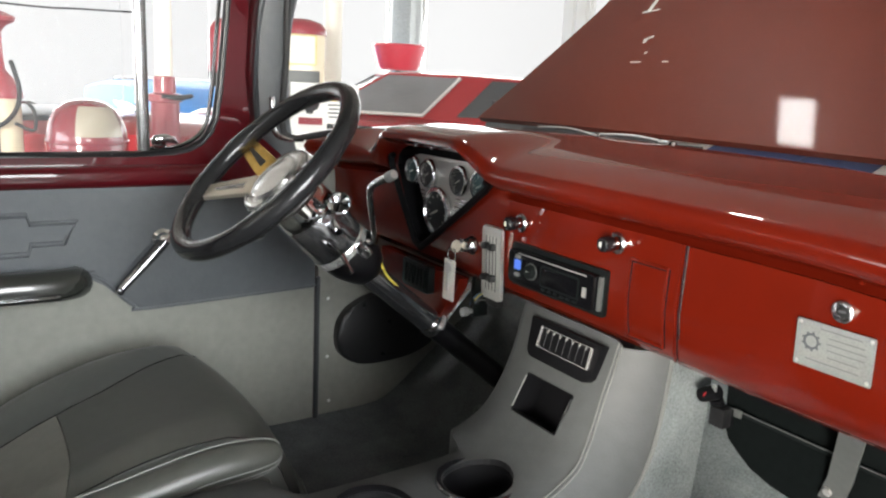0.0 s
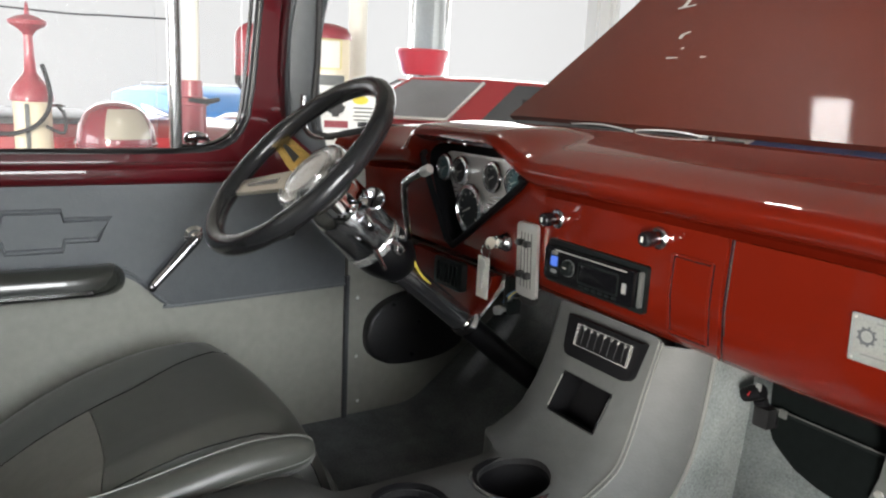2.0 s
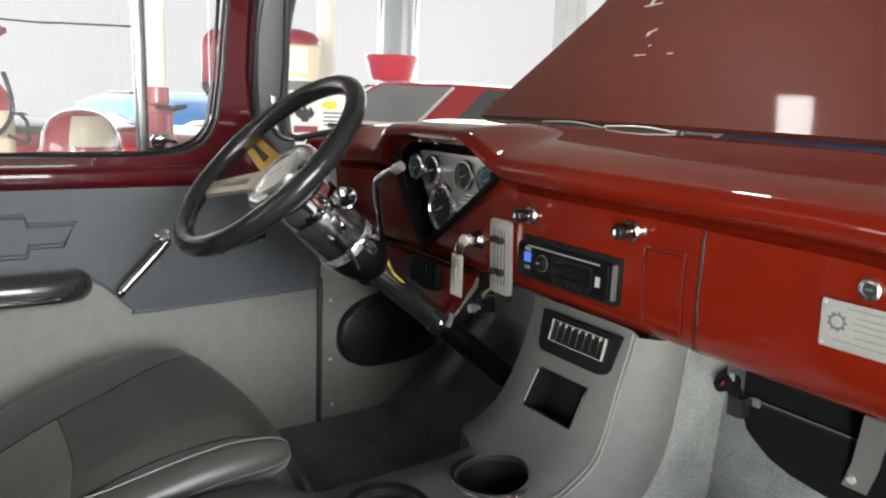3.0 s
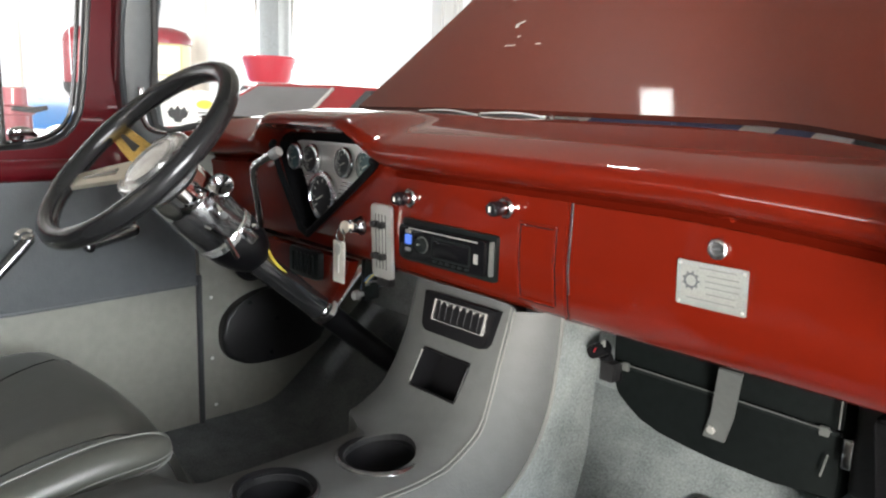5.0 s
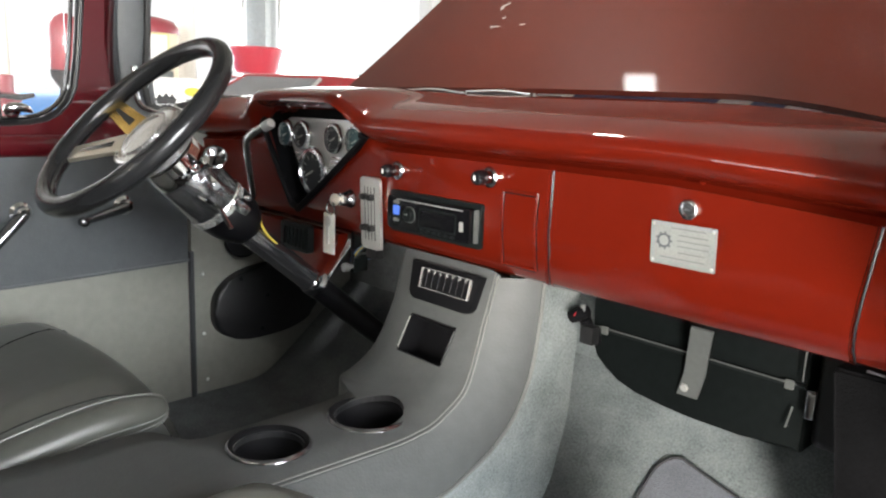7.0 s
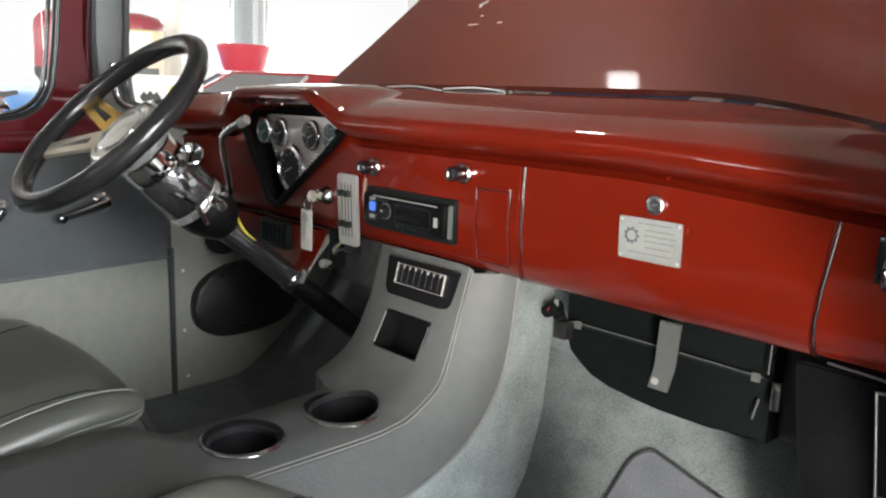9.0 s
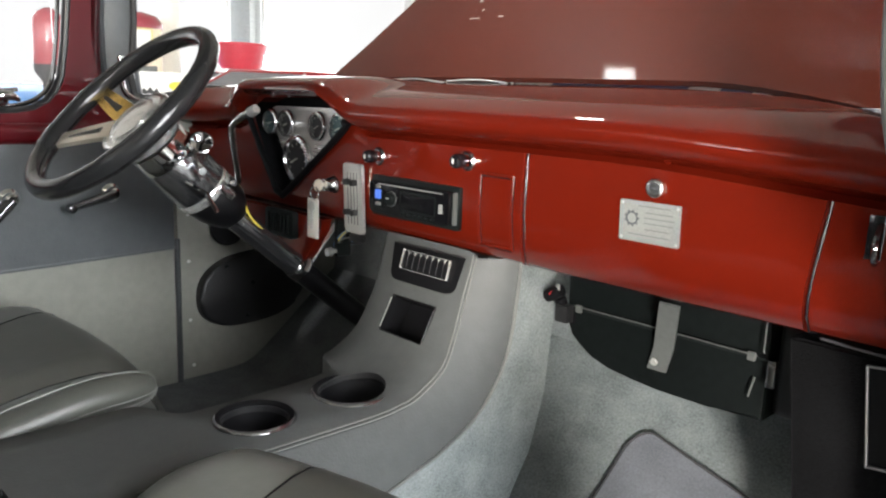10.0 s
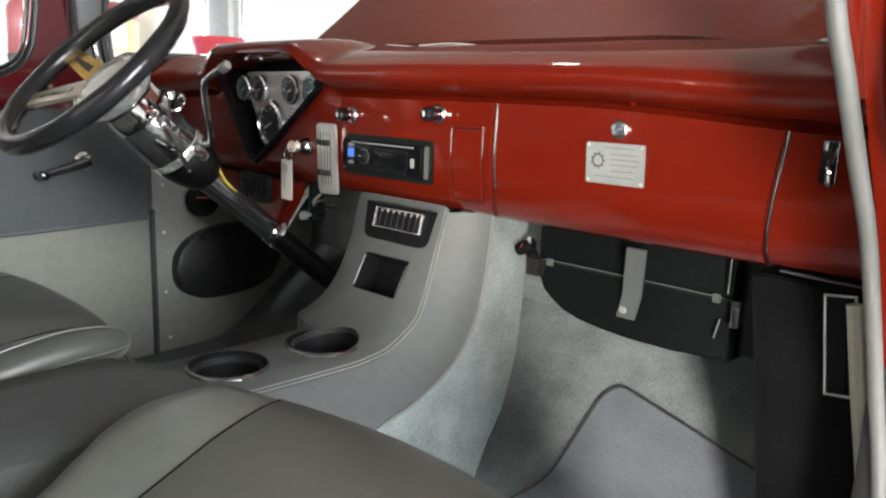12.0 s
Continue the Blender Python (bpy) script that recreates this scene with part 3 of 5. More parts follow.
# ---- raised hood and cowl outside the windshield ----
hood = thing("truck_hood", "raised red truck hood seen through the windshield", "hood")
HA = math.atan(1.08)
rows = []
for j in range(9):
    k = j / 8
    y, z = 0.262 + (0.808 * k - 0.008) * math.cos(HA), 0.743 + (0.808 * k - 0.008) * math.sin(HA)
    hw = 0.56 - 0.13 * min(1, k * 2.2) ** 0.9
    drop = 0.070 * (1 - k) ** 4
    rows.append([(hw * u if u < 0 else 0.80 * u, y - 0.012 * (1 - u * u), z + 0.012 * (1 - u * u) * (1 if k > 0.1 else 0.5) - drop * smoothstep(0.30, 0.85, 0.8 * u)) for u in [i / 20 for i in range(-20, 21)]])
part("hood_skin", thick(sheet(rows), 0.012), HOOD_RED, hood)


def on_hood(x, run, lift=0.016):
    """A place on the hood's face: x across, run up its slope."""
    u = max(-1.0, min(1.0, x / 0.43 if x < 0 else x / 0.8))
    up = 0.012 * (1 - u * u) + lift
    return pose(x, 0.262 + run * math.cos(HA) - 0.7 * up, 0.743 + run * math.sin(HA) + 0.7 * up, math.degrees(HA), 0, 0)


part("latch_plate", box(0.050, 0.055, 0.003, on_hood(-0.284, 0.283, 0.002), 0.001), HOOD_RED, hood, "raised latch plate")
for hx, run, w, h, turn in ((-0.205, 0.1435, 0.054, 0.004, 0), (-0.140, 0.1435, 0.034, 0.005, 0), (-0.232, 0.205, 0.022, 0.006, 30), (-0.236, 0.198, 0.008, 0.012, 0), (-0.211, 0.167, 0.008, 0.006, 25), (-0.290, 0.298, 0.008, 0.034, 0), (-0.283, 0.281, 0.040, 0.004, 8)):
    part("latch_rod", box(w, h, 0.004, on_hood(hx, run, 0.003) @ pose(0, 0, 0, 0, 0, turn), 0.001), PLATE, hood, "small bright latch piece")
cowl = thing("truck_cowl", "dark cowl panel at the foot of the windshield", "cowl", kind="structure")
crow = []
for i in range(17):
    x = -0.66 + 1.32 * i / 16
    crow.append([(x, glass_edge(x) + 0.005, 0.712), (x, glass_edge(x) + 0.05, 0.708), (x, 0.30, 0.690), (x, 0.42, 0.65)])
part("cowl_panel", thick(sheet(crow), 0.01), GLOSS_BLACK, cowl)

# ---- dashboard ----
dash = thing("dashboard", "glossy red painted steel truck dashboard", "dashboard")
CX = -0.305
# a section of the dash as (y, z), from the windshield foot over the brow to the tucked lower edge
SECTION = [(0.205, 0.731), (0.12, 0.726), (0.05, 0.716), (0.005, 0.705), (-0.022, 0.692), (-0.034, 0.679), (-0.033, 0.667), (-0.020, 0.657), (0.000, 0.650), (0.014, 0.646),
           (0.0016, 0.640), (0.0016, 0.625), (0.001, 0.600), (0.000, 0.560), (0.004, 0.530), (0.014, 0.507), (0.030, 0.490), (0.048, 0.483), (0.080, 0.492)]


def dash_row(x):
    a = abs(x)
    h = smoothstep(0.192, 0.108, abs(x - CX))
    end = smoothstep(0.33, 0.70, a)
    sweep = -0.055 * smoothstep(0.54, 0.74, a)
    back = glass_edge(x)
    row = []
    for i, (y, z) in enumerate(SECTION):
        if i < 4:
            f = i / 4
            back = max(back, SECTION[4][0] + sweep + 0.03)
            y = back + (SECTION[4][0] + sweep - back) * (i / 4) ** 0.9
            z = 0.731 - 0.038 * (a / 0.70) ** 4 - (0.731 - 0.705) * (i / 4) ** 1.6 - 0.004 * f
            z += 0.022 * h * smoothstep(0, 3, i)
        elif i < 10:
            k = (i - 4) / 5
            y += -0.014 * h * (1 - k) - 0.020 * h * k
            z += h * (0.034 + 0.018 * k)
        elif i < 12:
            z += h * 0.03 * (12 - i) / 2
        if 3 < i < 10:
            y += sweep * (1 - 0.5 * (i - 4) / 5)
            z -= (0.014 + 0.004 * (i - 4) / 5) * end
        elif i >= 10:
            y += sweep * 0.48 * (1 - (i - 10) / 9)
            z -= 0.018 * end * max(0, 13 - i) / 3
        row.append((x, y, z))
    return row


xs = sorted(set([round(-0.70 + 0.04 * i, 4) for i in range(36)] + [round(CX + 0.0125 * i, 4) for i in range(-17, 18)]))
bm = bmesh.new()
front = [dash_row(x) for x in xs]
full = [r + [(r[0][0], 0.13, 0.50), (r[0][0], 0.16, 0.58), (r[0][0], 0.16, 0.655)] for r in front]
sheet(full, bm, closed_u=True)
bm.verts.ensure_lookup_table()
k = len(full[0])
bm.faces.new([bm.verts[i] for i in range(k)])
bm.faces.new([bm.verts[len(bm.verts) - k + i] for i in range(k)][::-1])
panel = part("dash_panel", bm, RED, dash, angle=60)
vee = [(-0.425, 0.684), (-0.400, 0.693), (-0.215, 0.698), (-0.190, 0.693), (-0.171, 0.680), (-0.156, 0.660), (-0.158, 0.648), (-0.335, 0.528), (-0.352, 0.521), (-0.368, 0.525), (-0.378, 0.536), (-0.448, 0.655), (-0.443, 0.672)]
XZ = Matrix(((1, 0, 0, 0), (0, 0, -1, 0), (0, 1, 0, 0), (0, 0, 0, 1)))
bm = prism(vee, 0.3, Matrix.Translation((0, 0.036, 0)) @ XZ)
for f in bm.faces:
    f.material_index = 1 if f.calc_center_median().z > 0.682 and f.calc_center_median().y < 0.03 else 0
cut1 = new("cutter", mesh_of("cutter", bm, [MATTE_BLACK, RED]))
cut2 = new("cutter", mesh_of("cutter", box(0.180, 0.20, 0.050, pose(0.0105, 0.03, 0.553)), BLACK))
carve(panel, [cut1, cut2])
ring = [(x, -0.0005 - 0.010 * smoothstep(0.625, 0.66, z), z) for x, z in vee[5:]]
part("cluster_bezel", tube(smooth_line(ring, 3), 0.0060, 8), MATTE_BLACK, dash, "black bezel round the instrument opening")
part("lower_valance", prism([(-0.50, 0.49), (-0.50, 0.455), (-0.37, 0.392), (-0.325, 0.392), (-0.285, 0.405), (-0.235, 0.470), (-0.228, 0.49)], 0.02, Matrix.Translation((0, 0.022, 0)) @ XZ, 0.003), RED, dash, "dark red valance under the driver's dash")
# instrument panel at the back of the recess
small = [(-0.420, 0.672), (-0.40, 0.678), (-0.20, 0.680), (-0.178, 0.672), (-0.168, 0.662), (-0.170, 0.655), (-0.330, 0.551), (-0.338, 0.547), (-0.346, 0.549), (-0.354, 0.559), (-0.419, 0.664)]
part("instrument_panel", prism(small, 0.006, Matrix.Translation((0, 0.024, 0)) @ XZ, 0.001), ALLOY, dash, "brushed aluminium instrument panel")


def gauge(x, z, r, face, tilt=0.0):
    m = facing(x, 0.018, z)
    g = part("gauge", lathe([(r * 1.30, 0), (r * 1.32, 0.005), (r * 1.22, 0.009), (r * 1.04, 0.010), (r * 0.98, 0.005)], 36, m), POLISH, dash, "chrome-ringed round gauge")
    part("dial", lathe([(0, 0.004), (r * 1.0, 0.004)], 36, m), face, g)
    bm = bmesh.new()
    for i in range(9):
        a = radians(220 - 260 * i / 8)
        box(r * 0.16, r * 0.05, 0.0006, m @ pose(r * 0.80 * math.cos(a), r * 0.80 * math.sin(a), 0.0046) @ pose(0, 0, 0, 0, 0, math.degrees(a)), bm=bm)
    part("scale_marks", bm, PAPER, g, smooth=False)
    bm = box(r * 0.75, r * 0.06, 0.001, m @ pose(0, 0, 0.0056, 0, 0, 205) @ pose(r * 0.28, 0, 0))
    part("needle", bm, PAPER, g, smooth=False)
    lens = part("lens", lathe([(0, 0.0080), (r * 0.6, 0.0078), (r * 1.0, 0.0072)], 28, m), GLASS, g)
    lens.visible_shadow = False
    return g


for gx, face in ((-0.106, DIAL_TEAL), (-0.053, DIAL), (0.044, DIAL), (0.105, DIAL_TEAL)):
    gauge(CX + gx, 0.648, 0.0198, face)
gauge(CX - 0.020, 0.587, 0.033, DIAL)
for s in (-1, 1):
    for i in range(4):
        part("louvre", box(0.034 - 0.006 * i, 0.004, 0.0025, pose(CX - 0.015 + s * (0.066 - 0.006 * i), 0.017, 0.616 - 0.0065 * i), 0.0008), CHROME, dash)
for gx in (-0.04, 0.01):
    part("lamp_stud", lathe([(0, 0.004), (0.003, 0.0035), (0.004, 0)], 12, facing(CX + gx, -0.022, 0.700, -40)), CHROME, dash)
# glove box door with its edge gaps
gl = thing("glove_box", "red painted glove box door with a chrome lock", "glove box")
gx0, gx1 = 0.226, 0.589


def strip_on_dash(x0, x1, lift, i0, i1, n=2):
    rows = []
    for j in range(n):
        x = x0 + (x1 - x0) * j / (n - 1)
        w = j / (n - 1)
        rows.append([(x - (1 - w) * 0.55 * max(0, p[1] - 0.004) - w * 0.017 * (0.625 - p[2]) / 0.14, p[1] - lift, p[2]) for p in dash_row(x)[i0:i1]])
    return rows


bm = sheet(strip_on_dash(gx0, gx1, 0.0045, 10, 18, 8))
r = bmesh.ops.extrude_face_region(bm, geom=bm.faces[:])
bmesh.ops.translate(bm, vec=(0, 0.004, 0), verts=[g for g in r["geom"] if isinstance(g, bmesh.types.BMVert)])
part("door_skin", bm, RED, gl, "red painted glove box door")
for x in (gx0 - 0.003, gx1 + 0.004):
    ln = [(p[0] - (0.55 * max(0, p[1] - 0.004) if x < 0.3 else 0.017 * (0.625 - p[2]) / 0.14), p[1] - 0.0015, p[2]) for p in dash_row(x)[10:18]]
    if x < 0.3:
        # the gap's highlight is laid on as a polished line, upper half only
        part("edge_line", tube(ln[:5], 0.0010, 8), POLISH, gl, "polished line for the highlight on the glove box's upper edge")
        part("edge_gap", tube(ln[4:], 0.0014, 8), RED, gl)
        part("edge_gap", tube([(q[0] - 0.0026, q[1] - 0.0004, q[2]) for q in ln], 0.0008, 8), GLOSS_BLACK, gl, "thin dark gap")
        part("edge_gap", tube([(q[0] - 0.0085, q[1], q[2]) for q in ln], 0.0013, 8), RED, gl)
    else:
        part("edge_line", tube(ln, 0.0015, 8), GLOSS_BLACK, gl, "dark gap at the end of the glove box")
lk = part("lock", lathe([(0.0108, 0), (0.0108, 0.004), (0.0095, 0.0055), (0.0072, 0.0060), (0.0064, 0.0040), (0, 0.0040)], 28, facing(0.408, -0.003, 0.617)), POLISH, gl, "round chrome push lock")
part("keyhole", box(0.006, 0.0012, 0.0012, facing(0.408, -0.003, 0.617) @ pose(0, 0, 0.0043)), INK, lk)
# engraved maker's plate
dp = thing("data_plate", "small engraved silver metal plate riveted to the glove box", "plate")
m = facing(0.406, -0.0068, 0.578, -4)
part("plate", prism(rounded(0.076, 0.047, 0.002), 0.0012, m), PLATE, dp)
for i in range(9):
    part("tooth", box(0.0026, 0.0022, 0.0006, m @ pose(-0.022, 0.003, 0.0012, 0, 0, 40 * i) @ pose(0.0084, 0, 0)), INK, dp, smooth=False)
part("round_mark", lathe([(0.0075, 0.0), (0.0080, 0.0006), (0.0060, 0.0006), (0.0055, 0.0)], 24, m @ pose(-0.022, 0.003, 0.0011)), INK, dp)
for i, (w, x, y) in enumerate(((0.040, 0.006, 0.018), (0.034, 0.012, 0.011), (0.038, 0.012, 0.005), (0.036, 0.012, -0.001), (0.030, 0.010, -0.008), (0.052, 0.0, -0.015))):
    part("text_line", box(w, 0.0013, 0.0004, m @ pose(x, y, 0.0011)), FAINT, dp, smooth=False)
for x, y in ((-0.0345, 0.020), (0.0345, 0.020), (-0.0345, -0.020), (0.0345, -0.020)):
    part("rivet", lathe([(0, 0.0018), (0.0014, 0.0014), (0.0022, 0)], 10, m @ pose(x, y, 0.0010)), ALLOY, dp)
# ash tray panel left of the glove box
for pts in ([(0.140, 0.607), (0.140, 0.508)], [(0.140, 0.607), (0.198, 0.607)], [(0.198, 0.607), (0.198, 0.508)], [(0.140, 0.508), (0.198, 0.508)]):
    (xa, za), (xb, zb) = pts
    ln = []
    for i in range(7):
        x, z = xa + (xb - xa) * i / 6, za + (zb - za) * i / 6
        r = dash_row(x)
        y = next(p[1] + (q[1] - p[1]) * (p[2] - z) / max(1e-6, p[2] - q[2]) for p, q in zip(r[10:], r[11:]) if q[2] <= z + 1e-6)
        ln.append((x - 0.55 * max(0, y - 0.004), y - 0.0010, z))
    part("ash_tray_edge", tube(ln, 0.0021, 8), RED, dash)
    off = 0.0026 if xa == xb else 0.0
    part("ash_tray_gap", tube([(p[0] + off, p[1], p[2] - 0.0026 + off) for p in ln], 0.0008, 8), GLOSS_BLACK, dash, "thin dark gap")

hook = thing("dash_hook", "small chrome hook at the end of the dash", "hook")
part("plate", box(0.014, 0.004, 0.040, pose(0.638, -0.022, 0.600), 0.001), GLOSS_BLACK, hook)
part("hook", tube(smooth_line([(0.642, -0.025, 0.612), (0.644, -0.040, 0.600), (0.644, -0.040, 0.585), (0.642, -0.030, 0.578)], 4), 0.003, 8), DARK_CHROME, hook)
part("lip", tube([(0.585, 0.040, 0.481), (0.64, 0.030, 0.481), (0.675, 0.025, 0.482)], 0.0015, 8), MAT_EDGE, dash, "dark lip under the dash end")

# ---- radio ----
radio = thing("car_radio", "black single-slot car radio set in the red dash", "radio")
m = facing(0.0105, 0.0, 0.553)
part("surround", prism(rounded(0.192, 0.062, 0.004), 0.006, m @ pose(0.002, 0, 0), 0.002), SATIN, radio, "black plastic trim ring")
part("faceplate", prism(rounded(0.174, 0.048, 0.004), 0.014, m @ pose(0.001, 0, 0.004), 0.003), RADIO_BLACK, radio, "glossy black faceplate")
part("screen", prism(rounded(0.072, 0.024, 0.003), 0.0012, m @ pose(0.024, -0.001, 0.0178), 0.0004), RADIO_BLACK, radio, "dark display window")
part("screen_frame", prism(rounded(0.078, 0.030, 0.004), 0.0006, m @ pose(0.024, -0.001, 0.0178)), SATIN, radio)
part("blue_button", prism(rounded(0.013, 0.014, 0.002), 0.003, m @ pose(-0.064, 0.004, 0.017), 0.001), LCD, radio, "glowing blue button")
part("button_bezel", prism(rounded(0.019, 0.034, 0.003), 0.0012, m @ pose(-0.064, 0.000, 0.0172), 0.0005), SATIN, radio)
for dy in (0.0155, -0.0105):
    part("button", prism(rounded(0.011, 0.005, 0.0015), 0.0022, m @ pose(-0.064, dy, 0.0178), 0.0006), DARK_ALLOY, radio, "small bright key")
part("volume_knob", lathe([(0.0105, 0), (0.0105, 0.006), (0.0088, 0.009), (0, 0.009)], 28, m @ pose(-0.034, 0.0, 0.017)), SATIN, radio)
part("knob_ring", lathe([(0.0120, 0), (0.0120, 0.0015), (0.0105, 0.0015)], 28, m @ pose(-0.034, 0.0, 0.0175)), STEEL, radio)
part("knob_mark", box(0.006, 0.0012, 0.0005, m @ pose(-0.034, 0.001, 0.0262)), PAPER, radio)
part("label_mark", box(0.007, 0.013, 0.001, m @ pose(0.073, -0.002, 0.0185)), ALLOY, radio, "small silver label")
part("release_bar", box(0.005, 0.046, 0.008, m @ pose(0.092, 0.0, 0.008), 0.002), STEEL, radio, "silver side release bar")
for i in range(6):
    part("button", box(0.009, 0.0036, 0.002, m @ pose(-0.006 + 0.0125 * i, -0.0195, 0.0182), 0.0008), SATIN, radio)
part("top_slot", box(0.140, 0.0016, 0.001, m @ pose(0.005, 0.0200, 0.0178)), ALLOY, radio)

# ---- knobs, switch plate, ignition key ----
def pull_knob(x, z, name, label, turn):
    t = thing(name, label, "knob")
    m = facing(x, -0.001, z) @ pose(0, 0, 0, 0, turn, 0) @ Matrix.Scale(0.82, 4)
    part("bezel", lathe([(0.017, 0), (0.017, 0.004), (0.014, 0.007), (0.010, 0.007)], 28, m), POLISH, t, "round chrome bezel")
    part("stem", lathe([(0.006, 0.0), (0.006, 0.018)], 16, m), CHROME, t)
    part("knob", lathe([(0.006, 0.014), (0.0115, 0.016), (0.0125, 0.022), (0.0115, 0.034), (0.009, 0.037), (0, 0.038)], 24, m), GLOSS_BLACK, t, "glossy black knob")
    part("mark", box(0.004, 0.008, 0.0006, m @ pose(0, 0, 0.0382)), PAPER, t)
    return t


pull_knob(-0.072, 0.613, "wiper_knob", "black and chrome pull knob on the dash", 0)
pull_knob(0.118, 0.622, "lighter_knob", "black lighter knob in a chrome socket", 0)
sw = thing("switch_plate", "ribbed aluminium plate with black toggle switches", "switch plate")
m = facing(-0.131, -0.002, 0.540, -3)
part("plate", prism(rounded(0.048, 0.114, 0.006), 0.006, m, 0.002), ALLOY, sw)
for i in range(4):
    part("groove", box(0.0016, 0.085, 0.001, m @ pose(-0.012 + 0.008 * i, 0, 0.0063)), STEEL, sw)
for z in (0.027, -0.022):
    for x in (-0.010, 0.008):
        t = part("toggle", box(0.011, 0.010, 0.012, m @ pose(x, z, 0.011), 0.003), BLACK, sw, "black toggle switch")
ig = thing("ignition_key", "key in a chrome lock with a white paper tag", "key")
m = facing(-0.192, 0.0, 0.556)
part("lock", lathe([(0.016, 0), (0.016, 0.005), (0.012, 0.010), (0.010, 0.022), (0.007, 0.023), (0, 0.023)], 24, m), CHROME, ig)
part("key_head", prism([(0.009 * math.cos(k * math.pi / 8), 0.010 * math.sin(k * math.pi / 8)) for k in range(16)], 0.0022, m @ pose(0.001, 0, 0.034) @ pose(0, 0, 0, 0, 90, 0), 0.0006), SPOKE, ig, "brass-toned key head")
part("key_shank", box(0.002, 0.007, 0.016, m @ pose(0, 0, 0.026)), SPOKE, ig)
part("ring", tube([(-0.192 + 0.011 * math.cos(a), -0.040, 0.543 + 0.011 * math.sin(a)) for a in [i * math.pi / 10 for i in range(20)]], 0.0012, 6, closed=True), CHROME, ig)
tag = part("tag", prism(rounded(0.031, 0.066, 0.002), 0.001, facing(-0.195, -0.040, 0.501)), PAPER, ig, "white paper tag")
kk = part("hanging_key", lathe([(0.009, 0), (0.009, 0.002), (0, 0.002)], 16, facing(-0.196, -0.0415, 0.521)), ALLOY, ig)
part("blade", box(0.005, 0.030, 0.002, facing(-0.196, -0.0425, 0.499)), ALLOY, kk)

# ---- left dash vents and brake light pod ----
def black_vent(x, y, z, w, h, n, turn=0, tilt=0):
    v = thing("dash_vent", "small black plastic air vent under the dash", "air vent")
    m = facing(x, y, z, tilt, turn)
    part("housing", prism(rounded(w + 0.016, h + 0.016, 0.006), 0.012, m, 0.003), SATIN, v)
    for i in range(n):
        part("slat", box(0.004, h, 0.004, m @ pose(-w / 2 + w * (i + 0.5) / n, 0, 0.0135), 0.001), SATIN, v)
    return v


black_vent(-0.345, 0.0, 0.470, 0.075, 0.034, 6)
pod = thing("gauge_pod", "black gauge pod beside the kick panel", "gauge pod")
m = pose(-0.640, 0.045, 0.408) @ facing(0, 0, 0, 12, 55)
part("cup", lathe([(0.0, -0.05), (0.028, -0.045), (0.036, 0.0), (0.034, 0.006), (0.031, 0.002), (0, 0.002)], 28, m), MATTE_BLACK, pod)
part("dial", lathe([(0, 0.003), (0.030, 0.003)], 28, m), MATTE_BLACK, pod)
for i in range(3):
    part("mark", box(0.010, 0.003, 0.0006, m @ pose(-0.008 + 0.008 * i, 0.004, 0.0034)), FAR_RED, pod, smooth=False)

# ---- centre console ----
con = thing("center_console", "grey vinyl centre console with cup holders and stitched edges", "console")
# centre line of the upper face: flat top, then a sweep up to the dash
SWEEP = [(p[0], p[1]) for p in smooth_line([(-0.95, 0.300, 0), (-0.60, 0.300, 0), (-0.42, 0.300, 0), (-0.36, 0.300, 0), (-0.28, 0.300, 0), (-0.17, 0.302, 0), (-0.13, 0.306, 0), (-0.10, 0.313, 0), (-0.055, 0.340, 0), (-0.028, 0.375, 0), (-0.008, 0.415, 0), (0.008, 0.455, 0), (0.020, 0.492, 0)], 5)]


def console_right(y):
    """The right edge of the upper face, widest where it sweeps up."""
    return 0.123 + 0.003 * smoothstep(0.015, -0.02, y) + 0.014 * smoothstep(0.0, -0.06, y) - 0.010 * smoothstep(-0.09, -0.35, y)


rows = []
for y, z in SWEEP:
    u = smoothstep(-0.15, 0.0, y)
    xl, xr = -0.087 + 0.009 * u - 0.007 * smoothstep(-0.01, 0.02, y), console_right(y)
    if y < -0.10:
        xl = -0.100 + 0.063 * smoothstep(-0.395, -0.350, y) - 0.050 * smoothstep(-0.125, -0.10, y)
    zb = FLOOR - 0.01
    rows.append([(xl + 0.004, y + 0.06 * u, zb + 0.25 * u), (xl, y + 0.02 * u, z - 0.06 * (1 - 0.5 * u)), (xl + 0.003, y + 0.003, z - 0.010), (xl + 0.012, y, z - 0.001), (xl + 0.06, y, z),
                 ((xl + xr) / 2, y, z), (xr - 0.06, y, z), (xr - 0.012, y, z - 0.001), (xr - 0.003, y + 0.003, z - 0.010)])
top = part("upper_shell", thick(sheet(rows), 0.008), CONSOLE, con, angle=60)
# cup wells, pocket and switch slot cut through the shell
CUPS = ((0.050, -0.143, 1.13), (0.046, -0.293, 1.02))
cutters = [new("cutter", mesh_of("cutter", lathe([(0, -0.1), (0.041 * k, -0.1), (0.041 * k, 0.1), (0, 0.1)], 32, pose(x, y, 0.30)), BLACK)) for x, y, k in CUPS]
pm = pose(0.030, -0.022, 0.377) @ facing(0, 0, 0, 28)
cutters.append(new("cutter", mesh_of("cutter", prism(rounded(0.093, 0.058, 0.006), 0.08, pm @ pose(0, 0, -0.04)), MATTE_BLACK)))
cutters.append(new("cutter", mesh_of("cutter", box(0.05, 0.05, 0.1, pose(0.060, -0.600, 0.30)), BLACK)))
carve(top, cutters)
# right flank, with a curved piped front edge
EDGE = FLANK_EDGE


